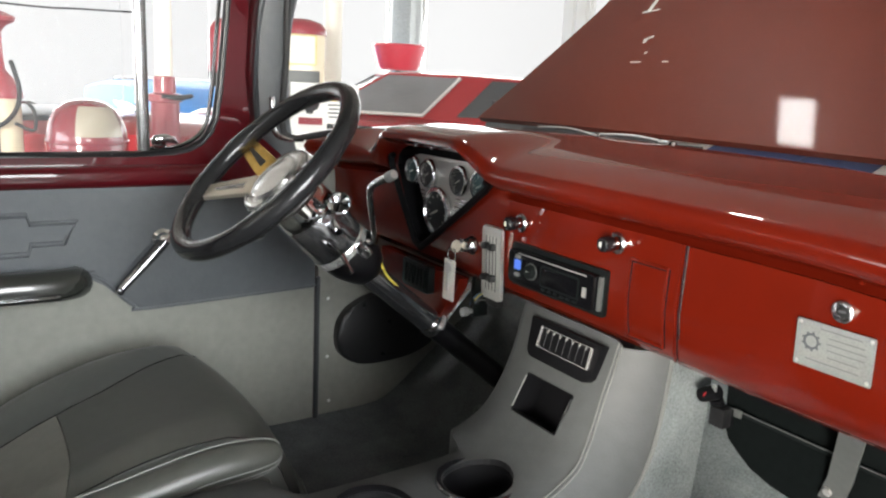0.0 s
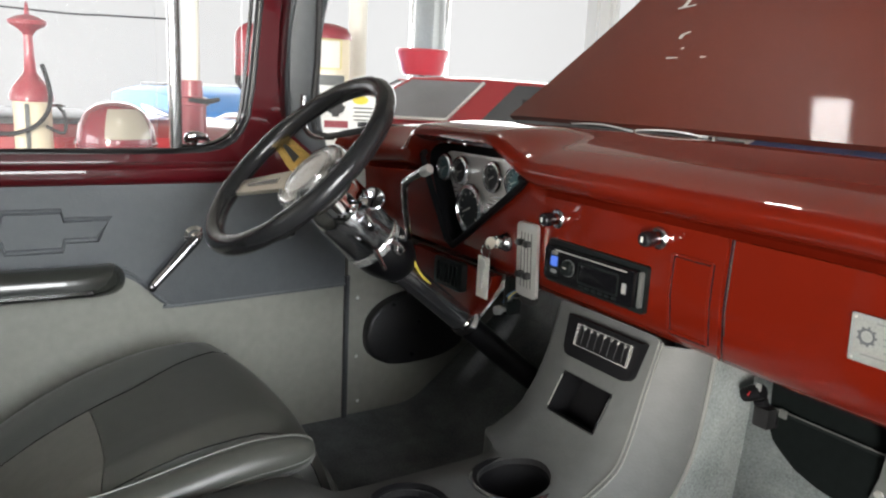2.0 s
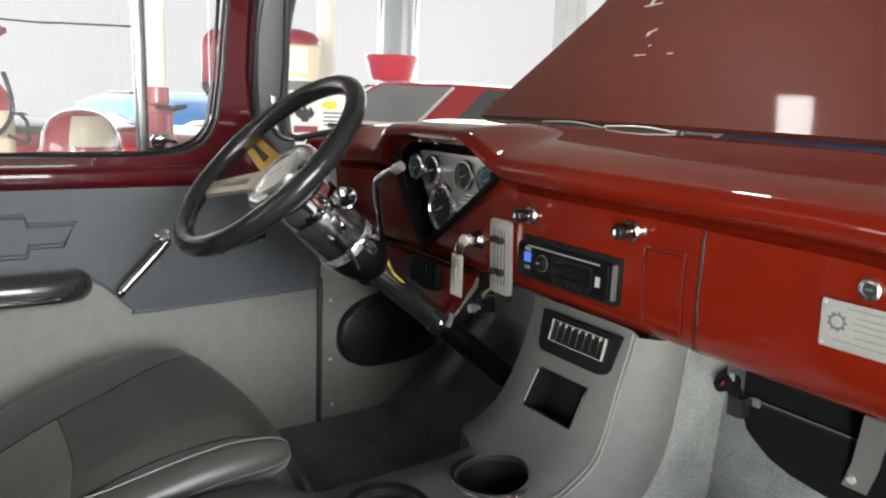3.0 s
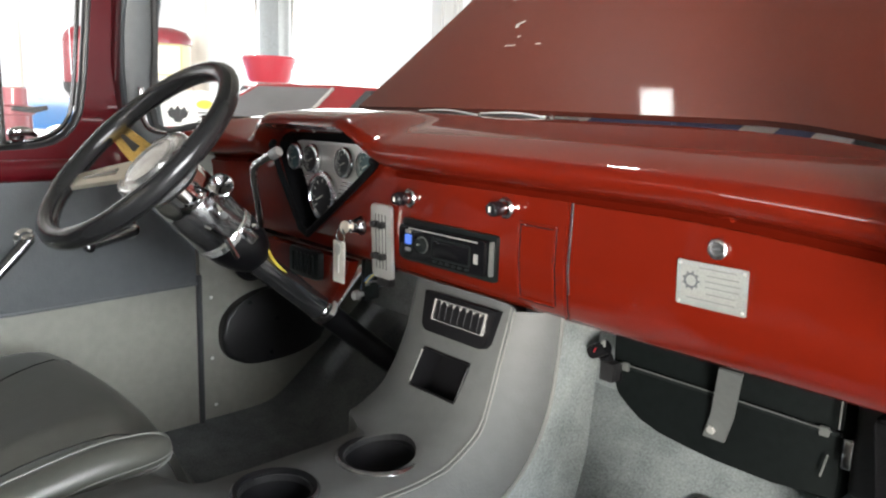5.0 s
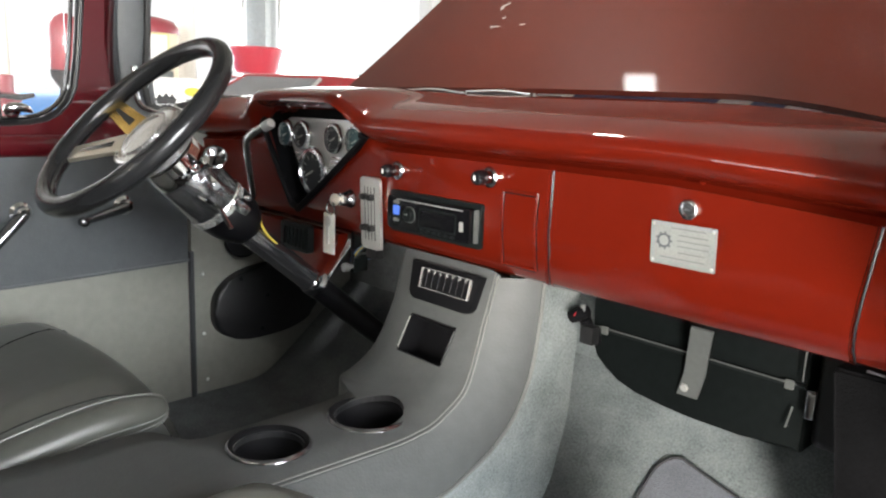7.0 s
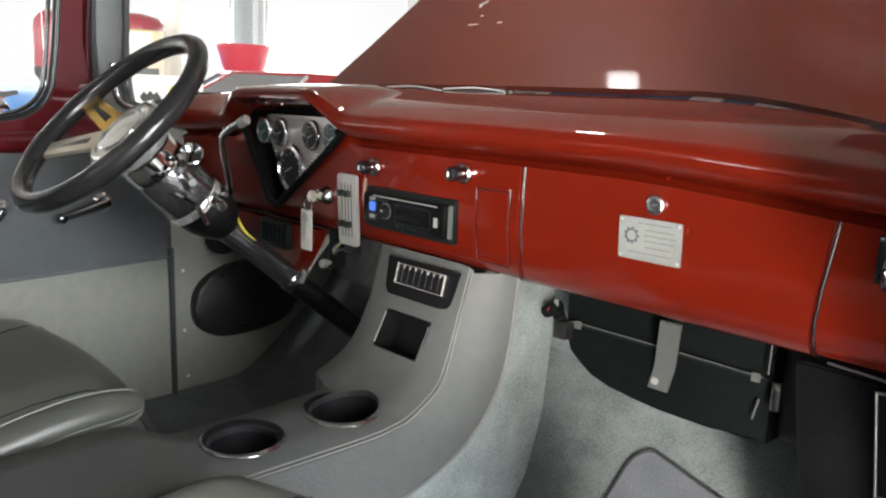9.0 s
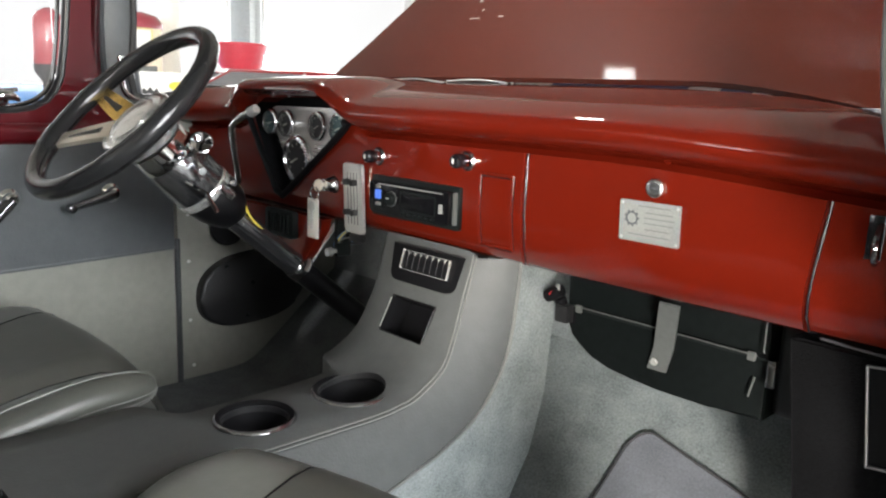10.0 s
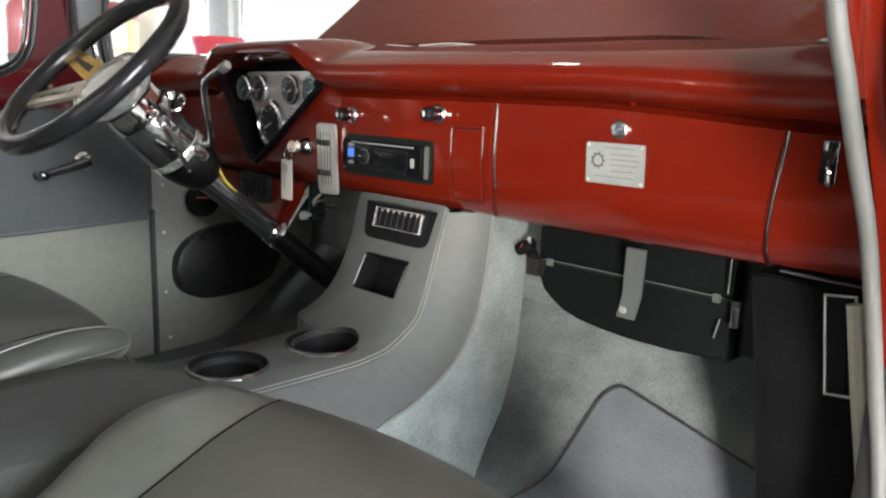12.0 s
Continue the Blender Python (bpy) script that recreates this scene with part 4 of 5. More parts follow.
def spaced(line, n):
    """n points at even steps along a line of (y, z)."""
    run = [0.0]
    for (a0, b0), (a1, b1) in zip(line, line[1:]):
        run.append(run[-1] + math.hypot(a1 - a0, b1 - b0))
    out = []
    for i in range(n):
        d, k = run[-1] * i / (n - 1), 0
        while k < len(run) - 2 and run[k + 1] < d:
            k += 1
        f = (d - run[k]) / max(1e-9, run[k + 1] - run[k])
        out.append((line[k][0] + (line[k + 1][0] - line[k][0]) * f, line[k][1] + (line[k + 1][1] - line[k][1]) * f))
    return out


rows = []
for (ty, tz), (ey, ez) in zip(spaced(SWEEP[::-1], 40), spaced(EDGE, 40)):
    xr = console_right(ty) - 0.003
    rows.append([(xr + (0.168 - xr) * (1 - (1 - k) ** 1.35), ty + 0.003 + (ey - ty) * k, tz - 0.010 + (ez - tz + 0.010) * k) for k in (0, 0.1, 0.25, 0.45, 0.7, 1)])
part("flank", thick(sheet(rows), 0.006), CONSOLE, con, "grey vinyl console side")
part("edge_piping", tube([(0.169, y, z) for y, z in EDGE], 0.0028, 8), PIPING, con, "piped console edge")
# two pale lines draw the stitched ridge together with its highlight
for off in (0.0, 0.0055):
    ridge = [(console_right(y) + 0.0005 - off, y - 0.0006, z - 0.0042 + off * 0.4) for y, z in SWEEP if y > -0.5]
    part("stitching", tube(ridge, 0.0011, 6), THREAD_SHEEN, con, "pale lines for the stitched console edge and its highlight")
# cup holders
for x, y, k in CUPS:
    cm = pose(x, y, 0.301) @ Matrix.Diagonal((k, k, 1, 1))
    c = part("cup_holder", lathe([(0.0405, -0.002), (0.049, 0.0005), (0.050, 0.003), (0.0475, 0.0050), (0.0425, 0.002), (0.0395, -0.03), (0.036, -0.058), (0, -0.060)], 40, cm), MATTE_BLACK, con, "round black cup holder")
    part("rim", lathe([(0.0478, 0.0050), (0.0503, 0.0036), (0.0515, 0.001), (0.0505, 0.0)], 40, cm), SHAFT_BLACK, c, "thin polished rim")
# pocket
pk = part("pocket", prism(rounded(0.092, 0.057, 0.006), 0.002, pm @ pose(0, 0, -0.035)), MATTE_BLACK, con, "black storage pocket")
for s in (-1, 1):
    part("side_wall", box(0.002, 0.055, 0.042, pm @ pose(s * 0.0465, 0, -0.014)), MATTE_BLACK, pk)
    part("end_wall", box(0.093, 0.002, 0.042, pm @ pose(0, s * 0.0287, -0.014)), MATTE_BLACK, pk)
    part("bright_edge", box(0.0016, 0.048, 0.003, pm @ pose(s * 0.0470, 0, 0.0065), 0.0005), DARK_CHROME if s > 0 else ALLOY, pk, "thin bright edge")
# chrome-framed vent in the upper end
vm = pose(0.040, 0.004, 0.456) @ facing(0, 0, 0, 14)
v = part("air_vent", prism([(-0.074, 0.026), (0.070, 0.026), (0.063, -0.020), (0.057, -0.027), (0.048, -0.030), (-0.056, -0.030), (-0.063, -0.027), (-0.068, -0.020)], 0.012, vm @ pose(0, 0, 0.0), 0.003), MATTE_BLACK, con, "black vent housing")
for x, y, w, h, d in ((0, 0.0185, 0.102, 0.0013, 0.0145), (0, -0.0105, 0.102, 0.0013, 0.0145), (-0.0500, 0.004, 0.0022, 0.030, 0.015), (0.0500, 0.004, 0.0032, 0.030, 0.015)):
    part("frame_bar", box(w, h, 0.004, vm @ pose(x + 0.006, y, d), 0.001), BRIGHT, v, "chrome vent frame")
part("grille_back", box(0.098, 0.027, 0.002, vm @ pose(0.006, 0.004, 0.0122)), MATTE_BLACK, v, "black vent openings")
for i in range(7):
    x = 0.006 + 0.0128 * (i - 3)
    part("slat", box(0.0011, 0.025, 0.0016, vm @ pose(x, 0.004, 0.0142)), COLUMN_METAL, v)
    part("slat_pin", box(0.0034, 0.0036, 0.0020, vm @ pose(x + 0.002, 0.0150, 0.0150)), BRIGHT, v, "bright slat pin")

# ---- steering column and wheel ----
col = thing("steering_column", "black and chrome tilt steering column", "steering column")
WC = Vector((-0.305, -0.304, 0.671))
TA = 45.3
# z axis of the wheel points at the driver
WM = pose(*WC) @ pose(0, 0, 0, 90 - TA, 0, 0)
part("housing", lathe([(0, -0.065), (0.040, -0.065), (0.046, -0.070), (0.047, -0.085), (0.0475, -0.100), (0.046, -0.102)], 40, WM), CHROME, col, "chrome collar")
part("tilt_bowl", lathe([(0.0455, -0.100), (0.0468, -0.103), (0.0475, -0.175), (0.044, -0.180)], 40, WM), COLUMN_METAL, col, "polished dark column bowl")
part("band", lathe([(0.0470, -0.170), (0.0486, -0.172), (0.0490, -0.178), (0.0486, -0.184), (0.046, -0.186)], 40, WM), BRIGHT, col, "chrome band")
# the slim lower shaft leans a little flatter than the tilted head
SHAFT = Vector((-0.293, -0.118, 0.486))
RUN = Vector((0.002, 0.1115, -0.0913)).normalized()
head = WM @ Vector((0, 0, -0.182))
neck = SHAFT - RUN * 0.012
bell = [head.lerp(neck, k) + Vector((0, 0, 0.004 * math.sin(math.pi * k))) for k in (0, 0.25, 0.45, 0.62, 0.76, 0.88, 0.96, 1.0)]
part("bell", tube(bell, [0.0462, 0.0460, 0.0445, 0.0410, 0.0365, 0.0310, 0.0260, 0.0225], 40), BELL_BLACK, col, "black tapered column end")
part("tube", tube([SHAFT - RUN * 0.02, SHAFT + RUN * 0.05, SHAFT + RUN * 0.138], 0.0212, 32), SHAFT_BLACK, col, "slim column tube")
part("collar", tube([SHAFT + RUN * q for q in (0.132, 0.135, 0.149, 0.152)], [0.0218, 0.0236, 0.0236, 0.0218], 32), CHROME, col, "chrome clamp ring")
part("lower_tube", tube([SHAFT + RUN * 0.150, SHAFT + RUN * 0.40], 0.0215, 28), BELL_BLACK, col, "black lower column")
# bracket from the dash to the column, with a half-round plate under the tube
rows = []
for q in smooth_line([(-0.318, 0.002, 0.364), (-0.309, 0.012, 0.374), (-0.272, 0.022, 0.426), (-0.240, 0.032, 0.470), (-0.232, 0.044, 0.484)], 4):
    rows.append([(q[0] - 0.0042, q[1] - 0.001, q[2] + 0.0036), (q[0] + 0.0042, q[1] + 0.002, q[2] - 0.0036)])
part("bracket", thick(sheet(rows), 0.003), BRIGHT, col, "bright metal column bracket")
cradle = [(0.030 * math.cos(radians(a)), 0.026 * math.sin(radians(a))) for a in range(180, 361, 15)]
part("clamp_plate", prism(cradle, 0.003, Matrix.Translation(SHAFT + RUN * 0.146) @ RUN.to_track_quat("Z", "Y").to_matrix().to_4x4() @ pose(0, 0, 0, 0, 0, 180)), ALLOY, col, "bright half-round plate under the tube")
part("ground_lead", tube(smooth_line([head + Vector((0.036, 0.010, 0.018)), head + Vector((0.034, 0.045, -0.012)), SHAFT + Vector((0.020, 0.008, 0.010)), SHAFT + Vector((0.016, 0.035, -0.016))], 5), 0.0022, 8), WIRE_YELLOW, col, "thin yellow lead along the column")
# shift lever: short arm from the collar, bent up to a capped tip
lev = smooth_line([(-0.265, -0.150, 0.556), (-0.240, -0.152, 0.562), (-0.226, -0.160, 0.580), (-0.200, -0.182, 0.630), (-0.186, -0.190, 0.651), (-0.172, -0.190, 0.661), (-0.138, -0.184, 0.677)], 5)
sl = part("shift_lever", tube(lev, 0.0055, 10), CHROME, col, "bent chrome shift lever")
part("tip", tube([(-0.145, -0.1855, 0.6727), (-0.144, -0.1853, 0.6733), (-0.132, -0.183, 0.679), (-0.1305, -0.1827, 0.6797)], [0.0058, 0.0072, 0.0072, 0.0060], 18), DARK_ALLOY, sl, "pale metal lever cap")
# turn lever, hazard knob and tilt lever
part("indicator_knob", lathe([(0.0, 0.0), (0.006, 0.0), (0.006, 0.008), (0.009, 0.016), (0.017, 0.026), (0.0175, 0.029), (0.015, 0.030), (0.008, 0.026), (0, 0.025)], 28, WM @ pose(0.050, 0.03, -0.11) @ pose(0, 0, 0, 0, 55, 0)), DARK_CHROME, col, "chrome knob")
part("indicator_stalk", tube([WM @ Vector((0.04, 0.01, -0.12)), WM @ Vector((0.075, 0.0, -0.125))], 0.006, 10), CHROME, col)
part("tilt_lever", tube([WM @ Vector((0.04, -0.02, -0.13)), WM @ Vector((0.072, -0.02, -0.155)), WM @ Vector((0.078, -0.03, -0.185))], 0.004, 8), DARK_CHROME, col)
part("key_boss", box(0.022, 0.022, 0.036, WM @ pose(0.038, 0.012, -0.190), 0.006, 3), DARK_CHROME, col)

sw_t = thing("steering_wheel", "black leather steering wheel with polished metal spokes", "steering wheel")
R, TR = 0.1605, 0.0148
ring = [WM @ Vector((R * math.cos(2 * math.pi * i / 72), R * math.sin(2 * math.pi * i / 72), 0)) for i in range(72)]
part("rim", tube(ring, TR, 16, closed=True), WHEEL_LEATHER, sw_t, "black leather rim")
hub = part("hub", lathe([(0.050, -0.064), (0.058, -0.056), (0.0625, -0.042), (0.0628, -0.032), (0.0610, -0.0250), (0.0565, -0.0215), (0.0510, -0.0210), (0.0490, -0.0245), (0.0455, -0.0250), (0.0440, -0.0215), (0.0425, -0.0225), (0, -0.0235)], 56, WM), BRIGHT, sw_t, "polished ringed hub")
part("horn_button", lathe([(0.0420, -0.0228), (0.0410, -0.0190), (0.0370, -0.0172), (0.0345, -0.0178), (0.0320, -0.0172), (0.020, -0.0152), (0.010, -0.0144), (0, -0.0142)], 56, WM), BRIGHT, hub, "brushed horn button")
# one spoke gold in tone, one warm, two chrome
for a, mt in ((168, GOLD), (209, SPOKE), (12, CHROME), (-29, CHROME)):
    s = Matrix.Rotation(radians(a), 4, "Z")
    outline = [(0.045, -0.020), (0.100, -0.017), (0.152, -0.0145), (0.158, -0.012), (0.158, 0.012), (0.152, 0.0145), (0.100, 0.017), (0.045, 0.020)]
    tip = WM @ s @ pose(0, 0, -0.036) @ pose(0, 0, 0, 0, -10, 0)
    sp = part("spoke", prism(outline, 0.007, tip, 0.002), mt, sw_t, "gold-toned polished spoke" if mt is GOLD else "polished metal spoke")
    part("slot", prism([(0.066, -0.006), (0.128, -0.003), (0.132, 0.0), (0.128, 0.003), (0.066, 0.006)], 0.0006, tip @ pose(0, 0, 0.0071)), BLACK if mt is GOLD else DARK_CHROME, sp, "slot in the spoke")
    g = [WM @ Vector((R * math.cos(radians(a + d)), R * math.sin(radians(a + d)), 0)) for d in range(-9, 10, 3)]
    part("grip_wrap", tube(g, TR + 0.0008, 16), WHEEL_LEATHER, sp)

# ---- speaker cover on the driver's kick panel ----
spk = thing("speaker_cover", "oval black speaker cover on the kick panel", "speaker")
outline = [(0.124 + 0.136 * math.copysign(abs(math.cos(a)) ** 0.8, math.cos(a)), 0.264 + 0.082 * math.copysign(abs(math.sin(a)) ** 0.8, math.sin(a)) + 0.05 * math.cos(a) * 0.25) for a in [2 * math.pi * i / 40 for i in range(40)]]
part("cover", prism(outline, 0.028, yz(-0.683), 0.010, 3), BLACK, spk)
for y, z in ((0.05, 0.32), (0.16, 0.335), (0.10, 0.20), (0.115, 0.275)):
    part("screw", lathe([(0, 0.002), (0.004, 0.0015), (0.005, 0)], 12, pose(-0.655, y, z, 0, 90, 0)), SATIN, spk)
ks = thing("trim_screw", "small bright trim screw in the kick panel", "screw", group="kick panel screws")
part("head", lathe([(0, 0.002), (0.003, 0.0015), (0.004, 0)], 12, pose(0, 0, 0, 0, 90, 0)), ALLOY, ks)
ks.matrix_world = pose(-0.680, -0.026, 0.337)
for y, z in ((-0.026, 0.205), (-0.026, 0.44), (-0.02, 0.10)):
    copy_thing(ks, pose(-0.680, y, z))

# ---- seats ----
def seat(name, xc, crown, label, right_welt=0.0, nose=-0.215, taper=0.0, side=SEAT_SIDE, wide=(0.25, 0.25), slump=0.7, seam=0.0, round_nose=2.6):
    """A bucket seat: rolled cushion front, side bolsters, pale rear insert, welts, and a backrest. xc is its middle, crown its highest point."""
    st = thing(name, label, "seat", group="bucket seats")
    W = 0.25

    def front_y(dx):
        return nose - (0.345 + nose) * (abs(dx) / W) ** round_nose

    def height(dx, y):
        fy = front_y(dx)
        if y < -0.41:
            z = crown - slump * (y + 0.41) ** 2
        else:
            z = crown - 0.165 * ((y + 0.41) / (fy + 0.41)) ** 2.8
        w = abs(side_edge(y, -1 if dx < 0 else 1))
        e = max(0.0, (abs(dx) - w + 0.06) / 0.06)
        mid = 0.012 * (1 - smoothstep(0.06, 0.15, abs(dx))) * smoothstep(-0.40, -0.60, y)
        return z - 0.045 * e ** 2 - mid

    def welt(y):
        return seam + min(0.19, max(0.075, 0.166 + (y + 0.358) * (0.48 - 6 * seam)))

    def welt_right(y):
        return right_welt or welt(y)

    def side_edge(y, s):
        return s * (wide[0 if s < 0 else 1] - (taper * smoothstep(-0.45, -0.64, y) if s < 0 else 0.0))

    def place(dx, f, back=-0.92):
        y = back + (front_y(dx) - back) * f
        return y

    vs = [0, 0.08, 0.16, 0.24, 0.32, 0.40, 0.47, 0.54, 0.60, 0.66, 0.72, 0.78, 0.83, 0.88, 0.92, 0.95, 0.975, 1.0]

    def strip(fa, fb, n, v0, v1):
        rows = []
        for v in [v0 + (v1 - v0) * q for q in vs]:
            row = []
            y0 = -0.92 + 0.60 * v
            for i in range(n + 1):
                a, b = fa(y0), fb(y0)
                dx = a + (b - a) * i / n
                y = place(dx, v)
                row.append((xc + dx, y, height(dx, y)))
            rows.append(row)
        return rows

    part("cushion", thick(sheet(strip(lambda y: -welt(y), welt_right, 8, 0.51, 1.0)), 0.012), SEAT, st, "dark taupe leather cushion")
    part("insert", thick(sheet(strip(lambda y: -welt(y), welt_right, 8, 0.0, 0.508)), 0.012), SEAT_LIGHT, st, "pale grey seat insert")
    rims = {}
    for s in (-1, 1):
        rows = strip((lambda y: -welt(y)) if s < 0 else welt_right, lambda y: side_edge(y, s), 10, 0.0, 1.0)
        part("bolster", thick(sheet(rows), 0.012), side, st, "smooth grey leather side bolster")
        rims[s] = [r[-1] for r in rows]
        part("seam", tube([(x, y, z + 0.0006) for x, y, z in [r[0] for r in rows]], 0.0009, 6), MATTE_BLACK, st)
    frontline = strip(lambda y: side_edge(y, -1), lambda y: side_edge(y, 1), 24, 0.0, 1.0)[-1]
    rim = rims[-1] + frontline[1:-1] + rims[1][::-1]
    skirt = []
    for d, k in ((0.0, 1.0), (0.012, 1.012), (0.03, 1.016), (0.05, 1.006), (0.065, 0.99), (0.20, 0.95)):
        skirt.append([(xc + (x - xc) * k, y + (k - 1) * 0.5, max(0.09, z - d)) for x, y, z in rim])
    part("base", thick(sheet(skirt), 0.008), SEAT, st, "taupe leather seat base")
    for d, k in ((0.0, 1.003), (0.040, 1.014), (0.048, 1.010), (0.056, 1.006)):
        part("piping", tube([(xc + (x - xc) * k, y + 0.002, z - d) for x, y, z in rim], 0.0028 if d == 0 else 0.0014, 6), SEAT_SIDE if d == 0 else THREAD_SHEEN, st, "raised seam along the cushion edge")
    if right_welt:
        # a rolled outer edge with rounded nose and rows of stitching
        runs = [(-0.90, 0.6), (-0.80, 0.95), (-0.60, 1.0), (-0.48, 1.0), (-0.42, 1.0), (-0.385, 0.95), (-0.36, 0.82), (-0.345, 0.62), (-0.337, 0.38), (-0.334, 0.08)]
        rx, rz, cx = 0.027, 0.028, xc + 0.212

        def roll_at(y, k, a, lift=0.0):
            sag = 0.034 * smoothstep(-0.40, -0.64, y)
            return (cx + 0.012 * (k - 1) + (rx * k + lift) * math.cos(radians(a)), y, 0.297 - sag + (rz * k + lift) * math.sin(radians(a)))

        fine = [(q[0], q[1]) for q in smooth_line([(y, k, 0) for y, k in runs], 4)]
        part("edge_roll", sheet([[roll_at(y, max(0.02, k), 15 * a) for a in range(24)] for y, k in fine], closed_u=True), SEAT, st, "rolled leather seat edge")
        for a in (-6, -26, -46):
            part("stitch_line", tube([roll_at(y, k, a, 0.0003) for y, k in fine[:-2]], 0.0010, 5), THREAD_SHEEN, st, "pale stitching on the rolled edge")
        part("roll_piping", tube([roll_at(y, k, 112, 0.001) for y, k in fine[:-2]], 0.0016, 6), BOLSTER, st, "raised piping above the rolled edge")
    us = [-1, -0.97, -0.9, -0.8, -0.6, -0.45, -0.2, 0, 0.2, 0.45, 0.6, 0.8, 0.9, 0.97, 1]
    back = []
    for k in range(9):
        f = k / 8
        back.append([(xc + 0.24 * u, -0.93 - 0.06 * f + 0.045 * smoothstep(0.45, 0.85, abs(u)) * (1 - 0.4 * f) - 0.05 * max(0, (abs(u) - 0.9) / 0.1), 0.26 + 0.60 * f - 0.02 * max(0, (abs(u) - 0.85) / 0.15)) for u in us])
    part("backrest", thick(sheet(back), 0.04), SEAT, st, "taupe leather backrest")
    return st


seat("driver_seat", -0.355, 0.330, "taupe leather driver's bucket seat with piped edges", 0.180, -0.255, wide=(0.25, 0.212), slump=1.15)
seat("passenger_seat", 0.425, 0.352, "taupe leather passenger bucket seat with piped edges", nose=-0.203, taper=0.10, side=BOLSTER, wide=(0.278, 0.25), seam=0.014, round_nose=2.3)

# ---- under the dash on the passenger's side ----
ac = thing("heater_box", "black metal heater unit hung under the dash", "heater")
bm = prism([(0.200, 0.50), (0.203, 0.392), (0.212, 0.371), (0.228, 0.358), (0.250, 0.347), (0.280, 0.338), (0.320, 0.333), (0.360, 0.330), (0.430, 0.330), (0.500, 0.333), (0.50, 0.50)], 0.16, Matrix.Translation((0, 0.295, 0)) @ XZ, 0.006)
part("case", bm, HEATER_BLACK, ac, "satin black heater case")
part("flange", box(0.30, 0.006, 0.004, pose(0.35, 0.131, 0.414), 0.001), SATIN, ac, "folded seam along the case")
part("seam_wire", tube([(0.215, 0.127, 0.4175), (0.35, 0.127, 0.4175), (0.49, 0.127, 0.4165)], 0.0010, 6), STEEL, ac, "bright seam edge")
sp = part("strap", thick(sheet([[(0.381, 0.080, 0.468), (0.409, 0.080, 0.468)], [(0.356, 0.122, 0.395), (0.384, 0.122, 0.395)], [(0.344, 0.131, 0.360), (0.372, 0.131, 0.360)]]), 0.003), STEEL, ac, "grey steel mounting strap")
part("bolt", lathe([(0, 0.004), (0.005, 0.004), (0.006, 0)], 6, facing(0.356, 0.126, 0.372, -15)), ALLOY, sp)
for x in (0.229, 0.483):
    part("clip", box(0.010, 0.004, 0.011, pose(x, 0.126, 0.415), 0.001), STEEL, ac, "small metal clip")
part("hinge_pin", tube([(0.500, 0.118, 0.47), (0.500, 0.118, 0.425)], 0.0009, 8), STEEL, ac, "bright control rod")
part("catch", box(0.010, 0.008, 0.034, pose(0.512, 0.118, 0.402), 0.002), CHROME, ac, "bright metal catch")
part("lever", tube([(0.490, 0.125, 0.39), (0.486, 0.122, 0.365)], 0.0013, 6), STEEL, ac)
part("duct", box(0.16, 0.14, 0.15, pose(0.585, 0.215, 0.415), 0.012, 3), BLACK, ac, "black air duct")
valve = thing("heater_valve", "small dark hose fitting with a red band", "hose fitting")
part("body", lathe([(0, -0.014), (0.009, -0.014), (0.010, 0.0), (0.009, 0.014), (0, 0.014)], 16, pose(0.203, 0.10, 0.437, 0, 60, 0)), MATTE_BLACK, valve)
part("band", box(0.0016, 0.0016, 0.007, pose(0.206, 0.086, 0.440, 0, 25, 0), 0.0006), FAR_RED, valve, "small red lead")
part("clip", box(0.006, 0.004, 0.012, pose(0.212, 0.095, 0.447), 0.001), PLATE, valve)
part("hose", tube(smooth_line([(0.205, 0.11, 0.43), (0.208, 0.13, 0.40), (0.22, 0.16, 0.385)], 5), 0.009, 10), MATTE_BLACK, valve)
part("connector", box(0.022, 0.018, 0.026, pose(0.214, 0.112, 0.408), 0.003), BLACK, valve, "black plug")

# one black box for both the dark vent panel and the shadow beside it
kb = thing("shadow_trim_box", "black box for the vent panel and the footwell shadow", "trim box")
part("box", prism([(0.604, 0.07), (0.710, 0.07), (0.710, 0.47), (0.550, 0.47)], 0.32, Matrix.Translation((0, 0.372, 0)) @ XZ, 0.008), SHADOW_BLACK, kb)
part("top_edge", tube([(0.555, 0.060, 0.468), (0.704, 0.060, 0.468)], 0.003, 8), MATTE_BLACK, kb, "black edge strip")
part("front_edge", tube([(0.605, 0.056, 0.075), (0.5525, 0.056, 0.466)], 0.0025, 8), MATTE_BLACK, kb, "black corner piping")
pv = thing("side_vent", "black rectangular side vent with a silver frame", "air vent")
vm = pose(0.652, 0.038, 0.416) @ facing(0, 0, 0, 0, 0) @ pose(0, 0, 0, 0, 0, 7)
part("backing", box(0.028, 0.100, 0.01, vm @ pose(0, 0, -0.008)), MATTE_BLACK, pv)
for x, y, w, h in ((-0.0145, 0, 0.0022, 0.104), (0.0145, 0, 0.0022, 0.104), (0, 0.051, 0.031, 0.0022), (0, -0.051, 0.031, 0.0022)):
    part("frame_bar", box(w, h, 0.004, vm @ pose(x, y, -0.001), 0.0008), DARK_ALLOY, pv, "thin silver frame")
part("vane", box(0.003, 0.096, 0.010, vm @ pose(0.004, 0, -0.003)), MATTE_BLACK, pv)


